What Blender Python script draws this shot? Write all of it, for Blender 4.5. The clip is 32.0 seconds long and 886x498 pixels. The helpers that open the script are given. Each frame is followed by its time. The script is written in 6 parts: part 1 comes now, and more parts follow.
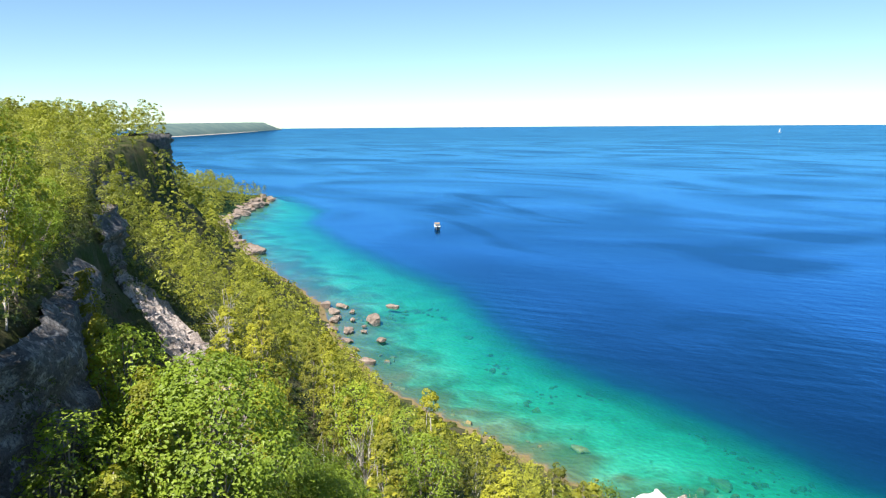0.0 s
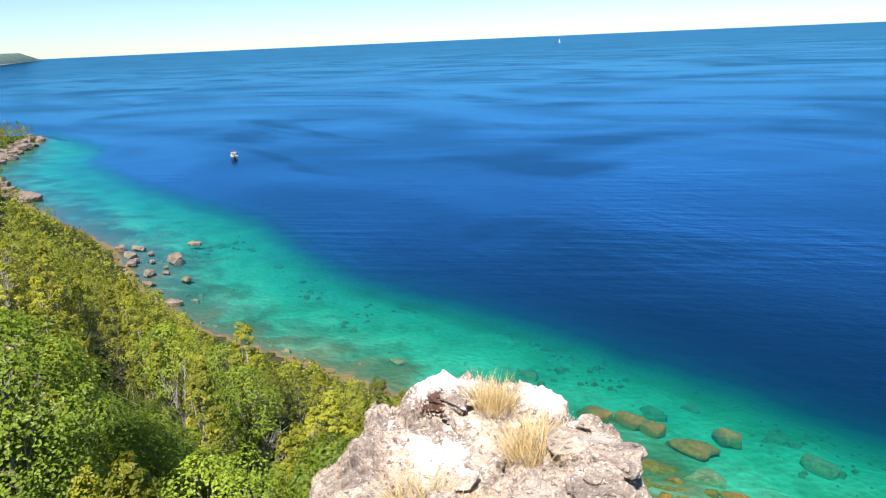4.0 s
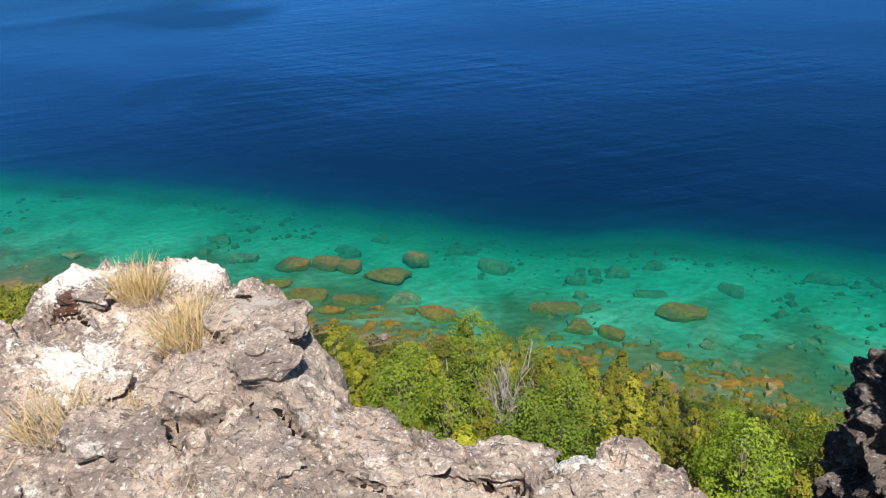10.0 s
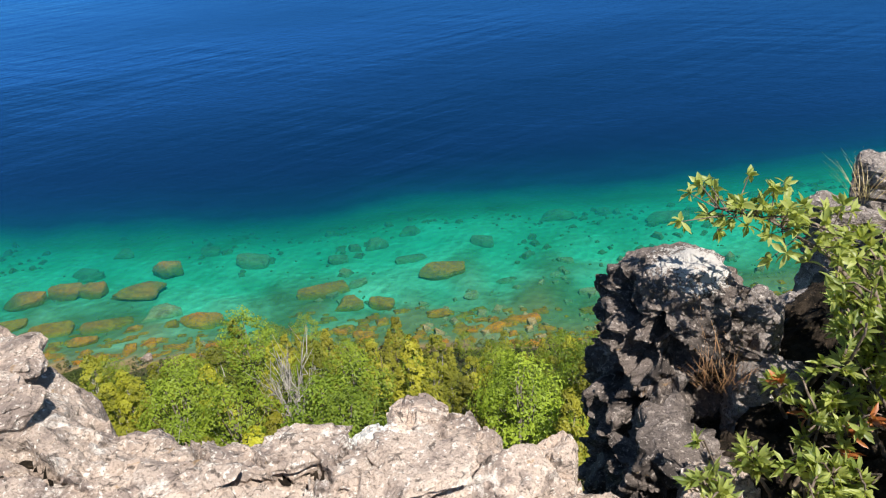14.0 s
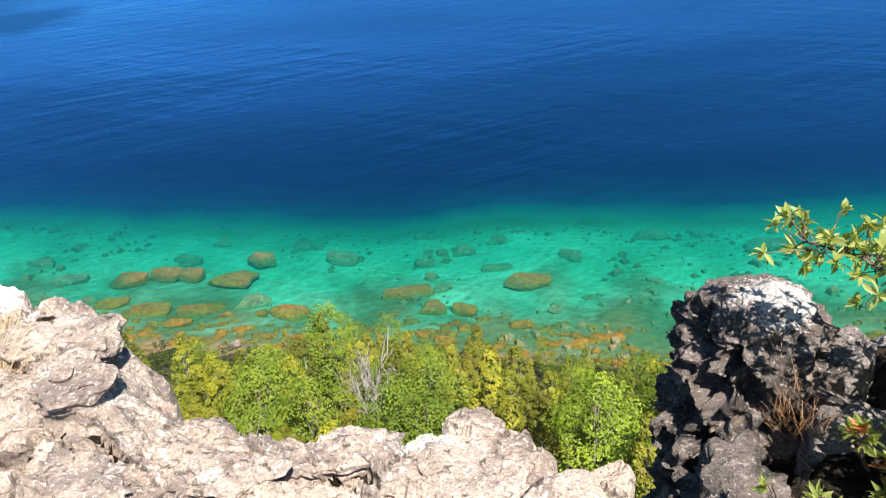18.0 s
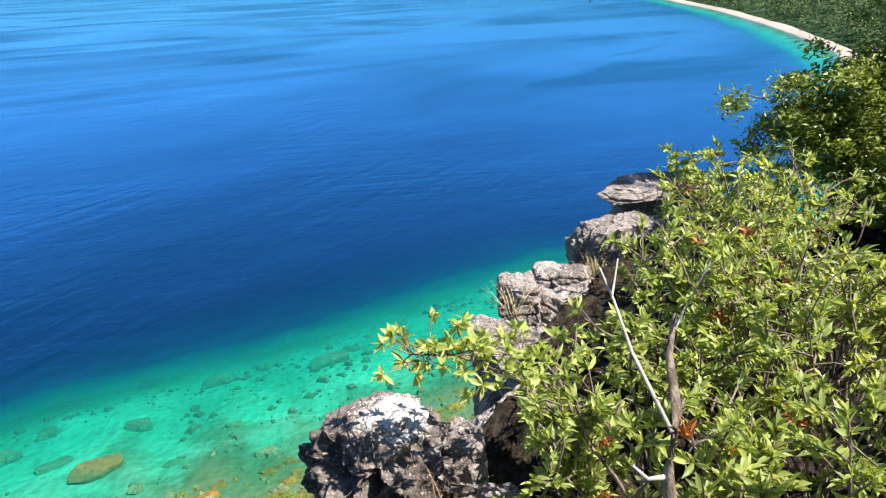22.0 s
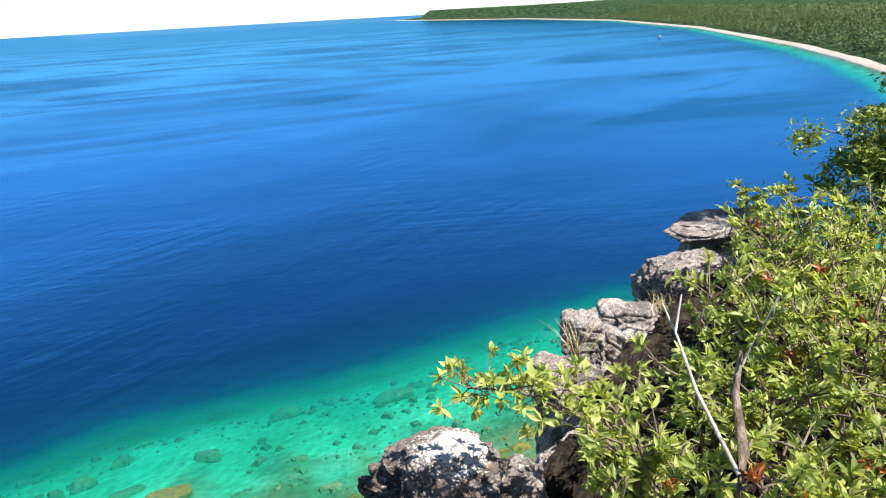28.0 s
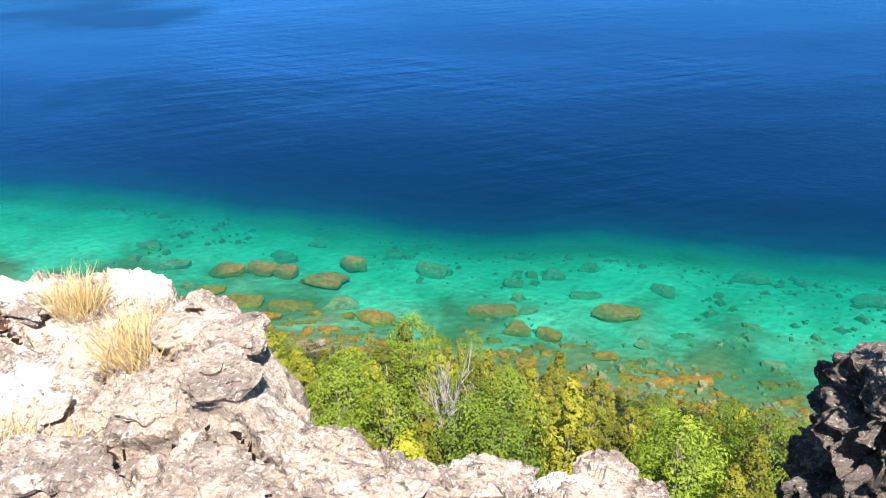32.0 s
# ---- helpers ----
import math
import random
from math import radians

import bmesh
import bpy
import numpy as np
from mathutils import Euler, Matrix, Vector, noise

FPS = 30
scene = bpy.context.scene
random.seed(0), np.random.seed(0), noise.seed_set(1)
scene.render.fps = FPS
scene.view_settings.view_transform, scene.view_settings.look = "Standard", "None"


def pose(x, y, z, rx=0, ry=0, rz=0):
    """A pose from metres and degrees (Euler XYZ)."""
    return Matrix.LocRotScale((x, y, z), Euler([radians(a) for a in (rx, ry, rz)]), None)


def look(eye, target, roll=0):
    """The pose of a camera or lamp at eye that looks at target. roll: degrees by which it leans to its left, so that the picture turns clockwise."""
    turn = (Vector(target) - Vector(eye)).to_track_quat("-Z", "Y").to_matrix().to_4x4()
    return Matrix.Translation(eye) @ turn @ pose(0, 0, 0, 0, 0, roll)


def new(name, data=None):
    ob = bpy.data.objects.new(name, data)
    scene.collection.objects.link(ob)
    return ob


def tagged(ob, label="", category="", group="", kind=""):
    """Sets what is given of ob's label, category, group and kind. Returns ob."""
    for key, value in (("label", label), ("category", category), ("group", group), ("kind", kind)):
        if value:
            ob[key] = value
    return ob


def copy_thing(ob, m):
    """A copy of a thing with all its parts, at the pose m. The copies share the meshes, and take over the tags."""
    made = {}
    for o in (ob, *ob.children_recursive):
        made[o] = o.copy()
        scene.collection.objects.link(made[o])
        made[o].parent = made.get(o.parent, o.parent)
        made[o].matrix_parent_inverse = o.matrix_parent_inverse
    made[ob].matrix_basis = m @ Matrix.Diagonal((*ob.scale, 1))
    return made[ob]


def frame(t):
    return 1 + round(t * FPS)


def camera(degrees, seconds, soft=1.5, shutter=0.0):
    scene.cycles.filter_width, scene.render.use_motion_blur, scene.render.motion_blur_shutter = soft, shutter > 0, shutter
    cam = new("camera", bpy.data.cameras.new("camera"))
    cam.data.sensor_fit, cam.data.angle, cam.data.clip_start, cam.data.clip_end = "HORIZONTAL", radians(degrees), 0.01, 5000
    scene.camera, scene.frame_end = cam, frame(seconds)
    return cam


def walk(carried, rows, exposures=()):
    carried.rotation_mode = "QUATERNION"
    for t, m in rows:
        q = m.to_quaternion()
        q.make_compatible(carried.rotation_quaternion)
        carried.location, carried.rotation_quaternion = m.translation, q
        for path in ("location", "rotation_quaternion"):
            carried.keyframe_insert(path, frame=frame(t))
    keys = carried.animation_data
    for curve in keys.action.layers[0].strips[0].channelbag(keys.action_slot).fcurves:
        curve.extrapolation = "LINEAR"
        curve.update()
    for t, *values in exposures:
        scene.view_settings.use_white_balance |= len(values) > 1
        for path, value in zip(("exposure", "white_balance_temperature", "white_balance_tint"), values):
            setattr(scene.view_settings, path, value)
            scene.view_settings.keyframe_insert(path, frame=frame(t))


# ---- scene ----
# ---- camera ----
cam = camera(60.38, 32.0, soft=1.2)
# seconds, eye x y z, heading left of +y, pitch, lean
PATH = [
    (0, -0.104, -0.385, 40.213, 56.11, -9.40, -0.43),
    (0.5, -0.025, -0.416, 40.191, 53.84, -10.97, -1.23),
    (1, -0.027, -0.400, 40.179, 51.81, -11.92, -1.57),
    (1.5, -0.043, -0.358, 40.155, 48.96, -12.59, -1.15),
    (2, -0.027, -0.365, 40.150, 46.93, -12.94, -1.24),
    (2.5, -0.019, -0.355, 40.141, 45.79, -13.37, -1.63),
    (3, -0.005, -0.342, 40.132, 44.64, -13.88, -2.50),
    (3.5, 0.023, -0.342, 40.131, 43.06, -14.82, -2.82),
    (4, 0.066, -0.349, 40.138, 41.51, -15.60, -2.57),
    (4.5, 0.109, -0.344, 40.149, 40.02, -15.76, -2.65),
    (6.5, 0.132, -0.182, 40.079, 36.40, -17.51, -3.54),
    (7, 0.115, -0.165, 40.058, 33.62, -17.44, -3.44),
    (7.5, 0.062, -0.174, 40.046, 29.02, -18.77, -4.52),
    (8, 0.102, -0.185, 40.059, 25.43, -19.87, -3.49),
    (8.5, 0.151, -0.156, 40.060, 25.02, -20.46, -3.11),
    (9, 0.190, -0.122, 40.046, 24.64, -22.74, -2.90),
    (9.5, 0.166, -0.072, 40.039, 20.09, -25.89, -2.52),
    (10, 0.053, 0.021, 39.995, 17.15, -27.95, -3.59),
    (10.5, 0.024, 0.047, 39.970, 13.41, -29.09, -3.74),
    (11, 0.020, 0.052, 39.970, 10.43, -27.00, -3.84),
    (11.5, 0.030, 0.052, 39.966, 7.81, -28.12, -3.89),
    (12, 0.041, 0.060, 39.955, 5.40, -29.22, -4.51),
    (12.5, 0.045, 0.071, 39.948, 3.10, -30.41, -4.56),
    (13, 0.055, 0.057, 39.951, 2.06, -30.68, -4.22),
    (13.5, 0.059, 0.052, 39.952, -0.38, -30.66, -4.05),
    (14, 0.054, 0.072, 39.936, -3.28, -30.54, -4.13),
    (14.5, 0.066, 0.063, 39.956, -0.65, -29.66, -2.82),
    (15, 0.096, 0.056, 39.970, 0.83, -28.13, -3.11),
    (15.5, 0.129, 0.068, 39.961, 1.93, -27.66, -2.94),
    (17.5, 0.134, 0.111, 39.917, 4.18, -29.82, -3.14),
    (18, 0.120, 0.093, 39.933, 4.28, -29.49, -3.73),
    (18.5, 0.020, 0.182, 39.906, -2.67, -26.91, -4.01),
    (19, -0.106, 0.178, 39.933, -12.53, -26.21, -3.82),
    (19.5, -0.103, 0.209, 39.927, -18.93, -26.18, -2.31),
    (20, -0.079, 0.217, 39.929, -23.25, -24.47, -2.26),
    (20.5, -0.068, 0.212, 39.931, -26.60, -23.49, -2.51),
    (21, -0.045, 0.230, 39.924, -29.42, -22.88, -2.25),
    (21.5, -0.028, 0.238, 39.926, -30.73, -21.97, -1.93),
    (22, -0.018, 0.243, 39.937, -32.11, -20.47, -1.97),
    (22.5, -0.017, 0.248, 39.945, -33.89, -18.91, -1.64),
    (23, -0.014, 0.243, 39.959, -34.99, -17.18, -1.22),
    (23.5, -0.016, 0.232, 39.967, -35.71, -16.05, -1.65),
    (24, -0.015, 0.221, 39.976, -35.66, -14.99, -2.14),
    (24.5, -0.018, 0.206, 39.986, -35.51, -13.98, -2.09),
    (26.5, 0.014, 0.247, 39.931, -35.01, -12.91, -2.23),
    (27, 0.012, 0.244, 39.933, -34.55, -14.60, -2.51),
    (27.5, 0.011, 0.240, 39.916, -31.36, -16.21, -3.07),
    (28, -0.007, 0.218, 39.928, -27.01, -17.46, -3.16),
    (28.5, -0.008, 0.181, 39.939, -20.51, -18.02, -3.19),
    (29, -0.023, 0.138, 39.947, -16.44, -20.40, -2.67),
    (29.5, -0.025, 0.106, 39.960, -12.56, -22.84, -1.77),
    (30, -0.027, 0.093, 39.965, -6.78, -24.66, -0.94),
    (30.5, -0.025, 0.114, 39.940, -1.57, -25.96, -0.96),
    (31, -0.048, 0.121, 39.933, 3.20, -26.68, -1.05),
    (31.5, -0.065, 0.116, 39.942, 7.12, -27.32, -1.26),
    (32, -0.082, 0.114, 39.952, 11.78, -27.89, -1.58),
]


def aim(x, y, z, yaw, pitch, lean):
    return pose(x, y, z, 90 + pitch, 0, yaw) @ pose(0, 0, 0, 0, 0, lean)


walk(cam, [(t, aim(*row)) for t, *row in PATH], [
    (0, 1.15, 6500, 10), (4.5, 0.78, 6500, 10), (8, 0.34, 6500, 10), (11, 0.34, 6500, 10), (13, 0.45, 6500, 10), (15, 0.8, 6500, 10),
    (18, 0.95, 6500, 10), (19, 1.05, 6500, 10), (20.5, 1.28, 6500, 10), (24, 1.32, 6500, 10), (28, 1.28, 6500, 10), (31, 1.12, 6500, 10), (32, 1.1, 6500, 10)])

# ---- light ----
SUN_AZ, SUN_EL = 154.0, 56.0  # degrees clockwise from +y, degrees up
world = bpy.data.worlds.new("sky")
scene.world = world
world.use_nodes = True
wn, wl = world.node_tree.nodes, world.node_tree.links
wn.clear()
sky = wn.new("ShaderNodeTexSky")
sky.sky_type = "NISHITA"
sky.sun_disc = False
sky.sun_elevation = radians(SUN_EL)
sky.sun_rotation = radians(SUN_AZ)
sky.altitude = 200
sky.air_density = 0.8
sky.dust_density = 0.05
sky.ozone_density = 2.5
wback = wn.new("ShaderNodeBackground")
wback.inputs["Strength"].default_value = 0.072
wout = wn.new("ShaderNodeOutputWorld")
wtint = wn.new("ShaderNodeMix")
wtint.data_type, wtint.blend_type = "RGBA", "MULTIPLY"
wtint.inputs[0].default_value = 1.0
wtint.inputs[7].default_value = (0.86, 1.0, 1.02, 1)
wl.new(sky.outputs[0], wtint.inputs[6])
wl.new(wtint.outputs[2], wback.inputs[0])
wl.new(wback.outputs[0], wout.inputs[0])

sun = new("sun", bpy.data.lights.new("sun", "SUN"))
sun.data.energy = 5.0
sun.data.angle = radians(0.55)
sun.data.color = (1.0, 0.95, 0.87)
to_sun = Vector((math.sin(radians(SUN_AZ)) * math.cos(radians(SUN_EL)), math.cos(radians(SUN_AZ)) * math.cos(radians(SUN_EL)), math.sin(radians(SUN_EL))))
sun.matrix_world = look(to_sun * 300 + Vector((0, 0, 40)), (0, 0, 40))


# ---- materials ----
class Mat:
    """A node material with short ways to add nodes."""

    def __init__(self, name):
        self.m = bpy.data.materials.new(name)
        self.m.use_nodes = True
        self.t = self.m.node_tree
        self.t.nodes.clear()
        self.out = self.n("OutputMaterial")

    def n(self, kind, **kw):
        node = self.t.nodes.new("ShaderNode" + kind)
        for k, v in kw.items():
            if k in ("op", "operation"):
                node.operation = v
            elif k == "blend":
                node.blend_type = v
            elif k == "dtype":
                node.data_type = v
            elif k == "attr":
                node.attribute_name = v
            elif k == "feature":
                node.feature = v
        return node

    def put(self, sock, v):
        if hasattr(v, "is_output"):
            self.t.links.new(v, sock)
        elif isinstance(v, (tuple, list)) and len(v) == 3 and sock.type == "RGBA":
            sock.default_value = (*v, 1)
        else:
            sock.default_value = v

    def coord(self, sx=1, sy=1, sz=1, kind="pos"):
        if kind == "pos":
            src = self.n("NewGeometry").outputs["Position"]
        else:
            src = self.n("TexCoord").outputs["Object"]
        mp = self.n("Mapping")
        self.put(mp.inputs["Vector"], src)
        mp.inputs["Scale"].default_value = (sx, sy, sz)
        return mp.outputs[0]

    def noise(self, scale, detail=4, rough=0.55, vec=None, distort=0.0):
        nd = self.n("TexNoise")
        nd.inputs["Scale"].default_value = scale
        nd.inputs["Detail"].default_value = detail
        nd.inputs["Roughness"].default_value = rough
        nd.inputs["Distortion"].default_value = distort
        self.put(nd.inputs["Vector"], vec if vec is not None else self.coord())
        return nd.outputs["Fac"]

    def voronoi(self, scale, vec=None, feature="F1", out="Distance", rnd=1.0):
        nd = self.n("TexVoronoi", feature=feature)
        nd.inputs["Scale"].default_value = scale
        nd.inputs["Randomness"].default_value = rnd
        self.put(nd.inputs["Vector"], vec if vec is not None else self.coord())
        return nd.outputs[out]

    def ramp(self, fac, *stops):
        nd = self.n("ValToRGB")
        el = nd.color_ramp.elements
        while len(el) < len(stops):
            el.new(0.5)
        for e, (p, c) in zip(el, stops):
            e.position = p
            e.color = (*c, 1) if isinstance(c, tuple) else (c, c, c, 1)
        self.put(nd.inputs[0], fac)
        return nd.outputs[0]

    def math(self, op, a, b=0.0, clamp=False):
        nd = self.n("Math", op=op)
        nd.use_clamp = clamp
        self.put(nd.inputs[0], a)
        self.put(nd.inputs[1], b)
        return nd.outputs[0]

    def mix(self, fac, a, b, blend="MIX"):
        nd = self.n("Mix", dtype="RGBA", blend=blend)
        self.put(nd.inputs[0], fac)
        self.put(nd.inputs[6], a)
        self.put(nd.inputs[7], b)
        return nd.outputs[2]

    def bump(self, height, strength=0.5, dist=0.02, normal=None):
        nd = self.n("Bump")
        nd.inputs["Strength"].default_value = strength
        nd.inputs["Distance"].default_value = dist
        self.put(nd.inputs["Height"], height)
        if normal is not None:
            self.put(nd.inputs["Normal"], normal)
        return nd.outputs[0]

    def surface(self, color, rough=0.8, normal=None, spec=0.3, metal=0.0, extra=None):
        b = self.n("BsdfPrincipled")
        self.put(b.inputs["Base Color"], color)
        self.put(b.inputs["Roughness"], rough)
        self.put(b.inputs["Specular IOR Level"], spec)
        self.put(b.inputs["Metallic"], metal)
        if normal is not None:
            self.put(b.inputs["Normal"], normal)
        for k, v in (extra or {}).items():
            self.put(b.inputs[k], v)
        self.put(self.out.inputs[0], b.outputs[0])
        return self.m


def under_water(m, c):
    """What is left of a colour seen through clear lake water: red goes first, with the depth of the point. The light
    lost is put into the colour.
    """
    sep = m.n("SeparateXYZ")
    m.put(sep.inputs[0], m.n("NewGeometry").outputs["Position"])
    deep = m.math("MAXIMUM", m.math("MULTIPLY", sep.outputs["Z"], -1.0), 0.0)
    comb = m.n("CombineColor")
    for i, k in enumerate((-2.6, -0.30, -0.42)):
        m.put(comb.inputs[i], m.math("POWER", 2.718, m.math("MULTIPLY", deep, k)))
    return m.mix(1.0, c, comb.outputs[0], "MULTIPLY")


def limestone(name, base, stain, light, scale=1.0, pit=0.5, lichen=(), water_tint=False):
    """Weathered dolostone: grey and buff patches, pale lichen, dark pits, fine grain."""
    m = Mat(name)
    v = m.coord()
    big = m.noise(1.1 * scale, 5, 0.6, v)
    mid = m.noise(5.5 * scale, 6, 0.65, v, 0.4)
    fine = m.noise(42 * scale, 6, 0.7, v)
    pits = m.voronoi(17 * scale, v)
    c = m.mix(m.ramp(big, (0.35, 0.0), (0.68, 1.0)), base, stain)
    c = m.mix(m.ramp(mid, (0.5, 0.0), (0.66, 1.0)), c, light)
    c = m.mix(m.ramp(m.noise(2.7 * scale, 5, 0.7, v, 0.8), (0.46, 0.0), (0.62, 0.75)), c, tuple(0.45 * b for b in base))
    c = m.mix(m.ramp(m.noise(13 * scale, 5, 0.7, v, 0.3), (0.54, 0.0), (0.62, 0.85)), c, light)
    c = m.mix(m.ramp(fine, (0.34, 0.9), (0.52, 0.0)), c, (0.045, 0.04, 0.036))
    c = m.mix(m.ramp(m.noise(9 * scale, 3, 0.5, v, 1.0), (0.64, 0.0), (0.74, 0.55)), c, (0.36, 0.22, 0.11))
    c = m.mix(m.ramp(pits, (0.0, pit), (0.22, 0.0)), c, (0.07, 0.06, 0.05))
    for at, size, tone in lichen:
        dist = m.n("VectorMath", op="DISTANCE")
        m.put(dist.inputs[0], v)
        dist.inputs[1].default_value = at
        edge = m.math("ADD", m.math("DIVIDE", dist.outputs["Value"], size), m.math("MULTIPLY", m.math("SUBTRACT", mid, 0.5), 2.6))
        c = m.mix(m.ramp(edge, (0.75, 0.9), (1.05, 0.0)), c, tone)
    h = m.math("ADD", m.math("MULTIPLY", fine, 0.6), m.math("MULTIPLY", mid, 1.2))
    h = m.math("ADD", h, m.math("MULTIPLY", m.math("MINIMUM", pits, 0.35), 1.4))
    # paints in the light that the water above takes away
    if water_tint:
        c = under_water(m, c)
    return m.surface(c, 0.9, m.bump(h, 1.0, 0.03 / scale), 0.2)


def ledge_stone(name, base, pale, dark, lichen=(), crust=1.0):
    """Bare sunlit dolostone close at hand: buff and grey flecks, crisp white crusts, dark pits and stains."""
    m = Mat(name)
    v = m.coord()
    big = m.noise(2.3, 8, 0.72, v, 0.4)
    mid = m.noise(8.5, 8, 0.72, v, 0.5)
    fleck = m.noise(58, 5, 0.65, v, 0.3)
    grit = m.noise(120, 4, 0.7, v)
    c = m.mix(m.ramp(big, (0.40, 0.0), (0.60, 1.0)), base, tuple(0.72 * b for b in base))
    c = m.mix(m.ramp(m.noise(4.1, 7, 0.7, m.coord(1, 1, 1.7), 0.6), (0.47, 0.0), (0.56, 0.85)), c, dark)
    c = m.mix(m.ramp(mid, (0.56, 0.0), (0.64, 0.65 * crust)), c, pale)
    c = m.mix(m.ramp(fleck, (0.57, 0.0), (0.65, 0.8 * crust)), c, pale)
    c = m.mix(m.ramp(m.noise(31, 6, 0.72, v, 0.8), (0.38, 0.9), (0.455, 0.0)), c, (0.10, 0.08, 0.068))
    c = m.mix(m.ramp(m.noise(6.3, 6, 0.68, v, 1.2), (0.645, 0.0), (0.69, 0.6)), c, (0.40, 0.24, 0.10))
    c = m.mix(m.ramp(grit, (0.36, 0.75), (0.48, 0.0)), c, tuple(0.3 * b for b in base))
    for at, size, tone in lichen:
        dist = m.n("VectorMath", op="DISTANCE")
        m.put(dist.inputs[0], v)
        dist.inputs[1].default_value = at
        rag = m.math("ADD", m.math("MULTIPLY", m.math("SUBTRACT", mid, 0.5), 3.4), m.math("MULTIPLY", m.math("SUBTRACT", fleck, 0.5), 2.4))
        edge = m.math("ADD", m.math("DIVIDE", dist.outputs["Value"], size), rag)
        c = m.mix(m.ramp(edge, (0.84, 0.92), (0.98, 0.0)), c, tone)
    h = m.math("ADD", m.math("MULTIPLY", grit, 0.5), m.math("MULTIPLY", fleck, 0.8))
    h = m.math("ADD", h, m.math("MULTIPLY", mid, 0.4))
    return m.surface(c, 0.92, m.bump(h, 1.0, 0.016), 0.15)


def leafy(name, lo, hi, back=0.28):
    """Foliage: every leaf clump has its own green, and light passes through it."""
    m = Mat(name)
    isl = m.n("NewGeometry").outputs["Random Per Island"]
    rnd = m.n("ObjectInfo").outputs["Random"]
    patch = m.noise(0.35, 3, 0.6)
    one = m.n("Attribute", attr="tree").outputs["Fac"]
    rnd = m.math("FRACT", m.math("ADD", rnd, one))
    f = m.math("ADD", m.math("ADD", m.math("MULTIPLY", isl, 0.3), m.math("MULTIPLY", patch, 0.3)), m.math("MULTIPLY", m.math("FRACT", m.math("MULTIPLY", rnd, 3.7)), 0.4))
    c = m.mix(f, lo, hi)
    c = m.mix(m.math("MULTIPLY", rnd, 0.6), c, m.mix(0.5, c, (hi[0] * 1.25, hi[1] * 1.15, hi[2] * 0.6)))
    tone = m.n("HueSaturation")
    m.put(tone.inputs["Value"], m.math("ADD", 0.62, m.math("MULTIPLY", m.math("FRACT", m.math("MULTIPLY", rnd, 7.31)), 0.62)))
    m.put(tone.inputs["Color"], c)
    # clump-sized darker patches paint some self-shade into the greens
    c = m.mix(m.ramp(m.noise(0.9, 3, 0.55), (0.46, 0.0), (0.62, 0.45)), tone.outputs[0], m.mix(0.5, lo, tone.outputs[0], "MULTIPLY"))
    d = m.n("BsdfPrincipled")
    m.put(d.inputs["Base Color"], c)
    m.put(d.inputs["Roughness"], 0.5)
    m.put(d.inputs["Specular IOR Level"], 0.35)
    tr = m.n("BsdfTranslucent")
    m.put(tr.inputs["Color"], m.mix(0.6, c, (hi[0] * 1.5, hi[1] * 1.5, hi[2] * 0.4)))
    mx = m.n("MixShader")
    m.put(mx.inputs[0], back)
    m.put(mx.inputs[1], d.outputs[0])
    m.put(mx.inputs[2], tr.outputs[0])
    m.put(m.out.inputs[0], mx.outputs[0])
    return m.m


def bark(name, a, b, scale=6.0, sz=0.35):
    m = Mat(name)
    v = m.coord(1, 1, sz)
    f = m.noise(scale, 5, 0.65, v)
    return m.surface(m.mix(m.ramp(f, (0.42, 0.0), (0.6, 1.0)), a, b), 0.9, m.bump(f, 0.6, 0.03), 0.15)


WHITE, RUST = (0.85, 0.82, 0.77), (0.09, 0.035, 0.02)
rock_pale = ledge_stone("limestone_pale", (0.68, 0.54, 0.445), (0.95, 0.88, 0.80), (0.26, 0.205, 0.18), [
    ((-2.03, 1.97, 38.4), 0.21, WHITE), ((-2.38, 2.36, 38.4), 0.17, WHITE), ((-1.86, 2.58, 38.4), 0.14, WHITE), ((-0.1, 1.85, 38.2), 0.10, WHITE),
    ((-2.30, 2.19, 38.37), 0.075, RUST), ((-1.35, 2.2, 38.4), 0.12, (0.55, 0.50, 0.45))])
# shade put into the base colour; the pale patch paints the sun on the crown
rock_shaded = ledge_stone("limestone_shaded", (0.22, 0.18, 0.16), (0.62, 0.53, 0.47), (0.05, 0.042, 0.038), [((1.27, 2.70, 38.20), 0.15, (0.60, 0.56, 0.52))], 0.9)
rock_cliff_near = ledge_stone("limestone_grey", (0.36, 0.31, 0.285), (0.68, 0.62, 0.57), (0.15, 0.128, 0.12))
# grey stone darkened: the cliffs' shade is put into its colour
rock_cliff_shaded = limestone("limestone_cliff_shaded", (0.13, 0.12, 0.115), (0.085, 0.08, 0.08), (0.30, 0.285, 0.275), 0.3, 0.7)
rock_shore = limestone("shore_rock", (0.20, 0.155, 0.125), (0.30, 0.23, 0.19), (0.42, 0.35, 0.30), 0.4, 0.5)
scree_stone = limestone("pale_scree", (0.40, 0.33, 0.295), (0.50, 0.42, 0.375), (0.62, 0.55, 0.50), 0.8, 0.3)
rock_algae = limestone("algae_rock", (0.40, 0.155, 0.010), (0.48, 0.23, 0.015), (0.16, 0.11, 0.03), 0.5, 0.5, water_tint=True)
rock_deep = limestone("drowned_rock", (0.27, 0.23, 0.10), (0.32, 0.27, 0.11), (0.40, 0.36, 0.20), 0.4, 0.5, water_tint=True)
rock_cobble = limestone("drowned_cobbles", (0.22, 0.19, 0.08), (0.28, 0.23, 0.09), (0.36, 0.32, 0.17), 0.8, 0.4, water_tint=True)
leaf_birch = leafy("birch_leaves", (0.075, 0.11, 0.012), (0.42, 0.41, 0.040))
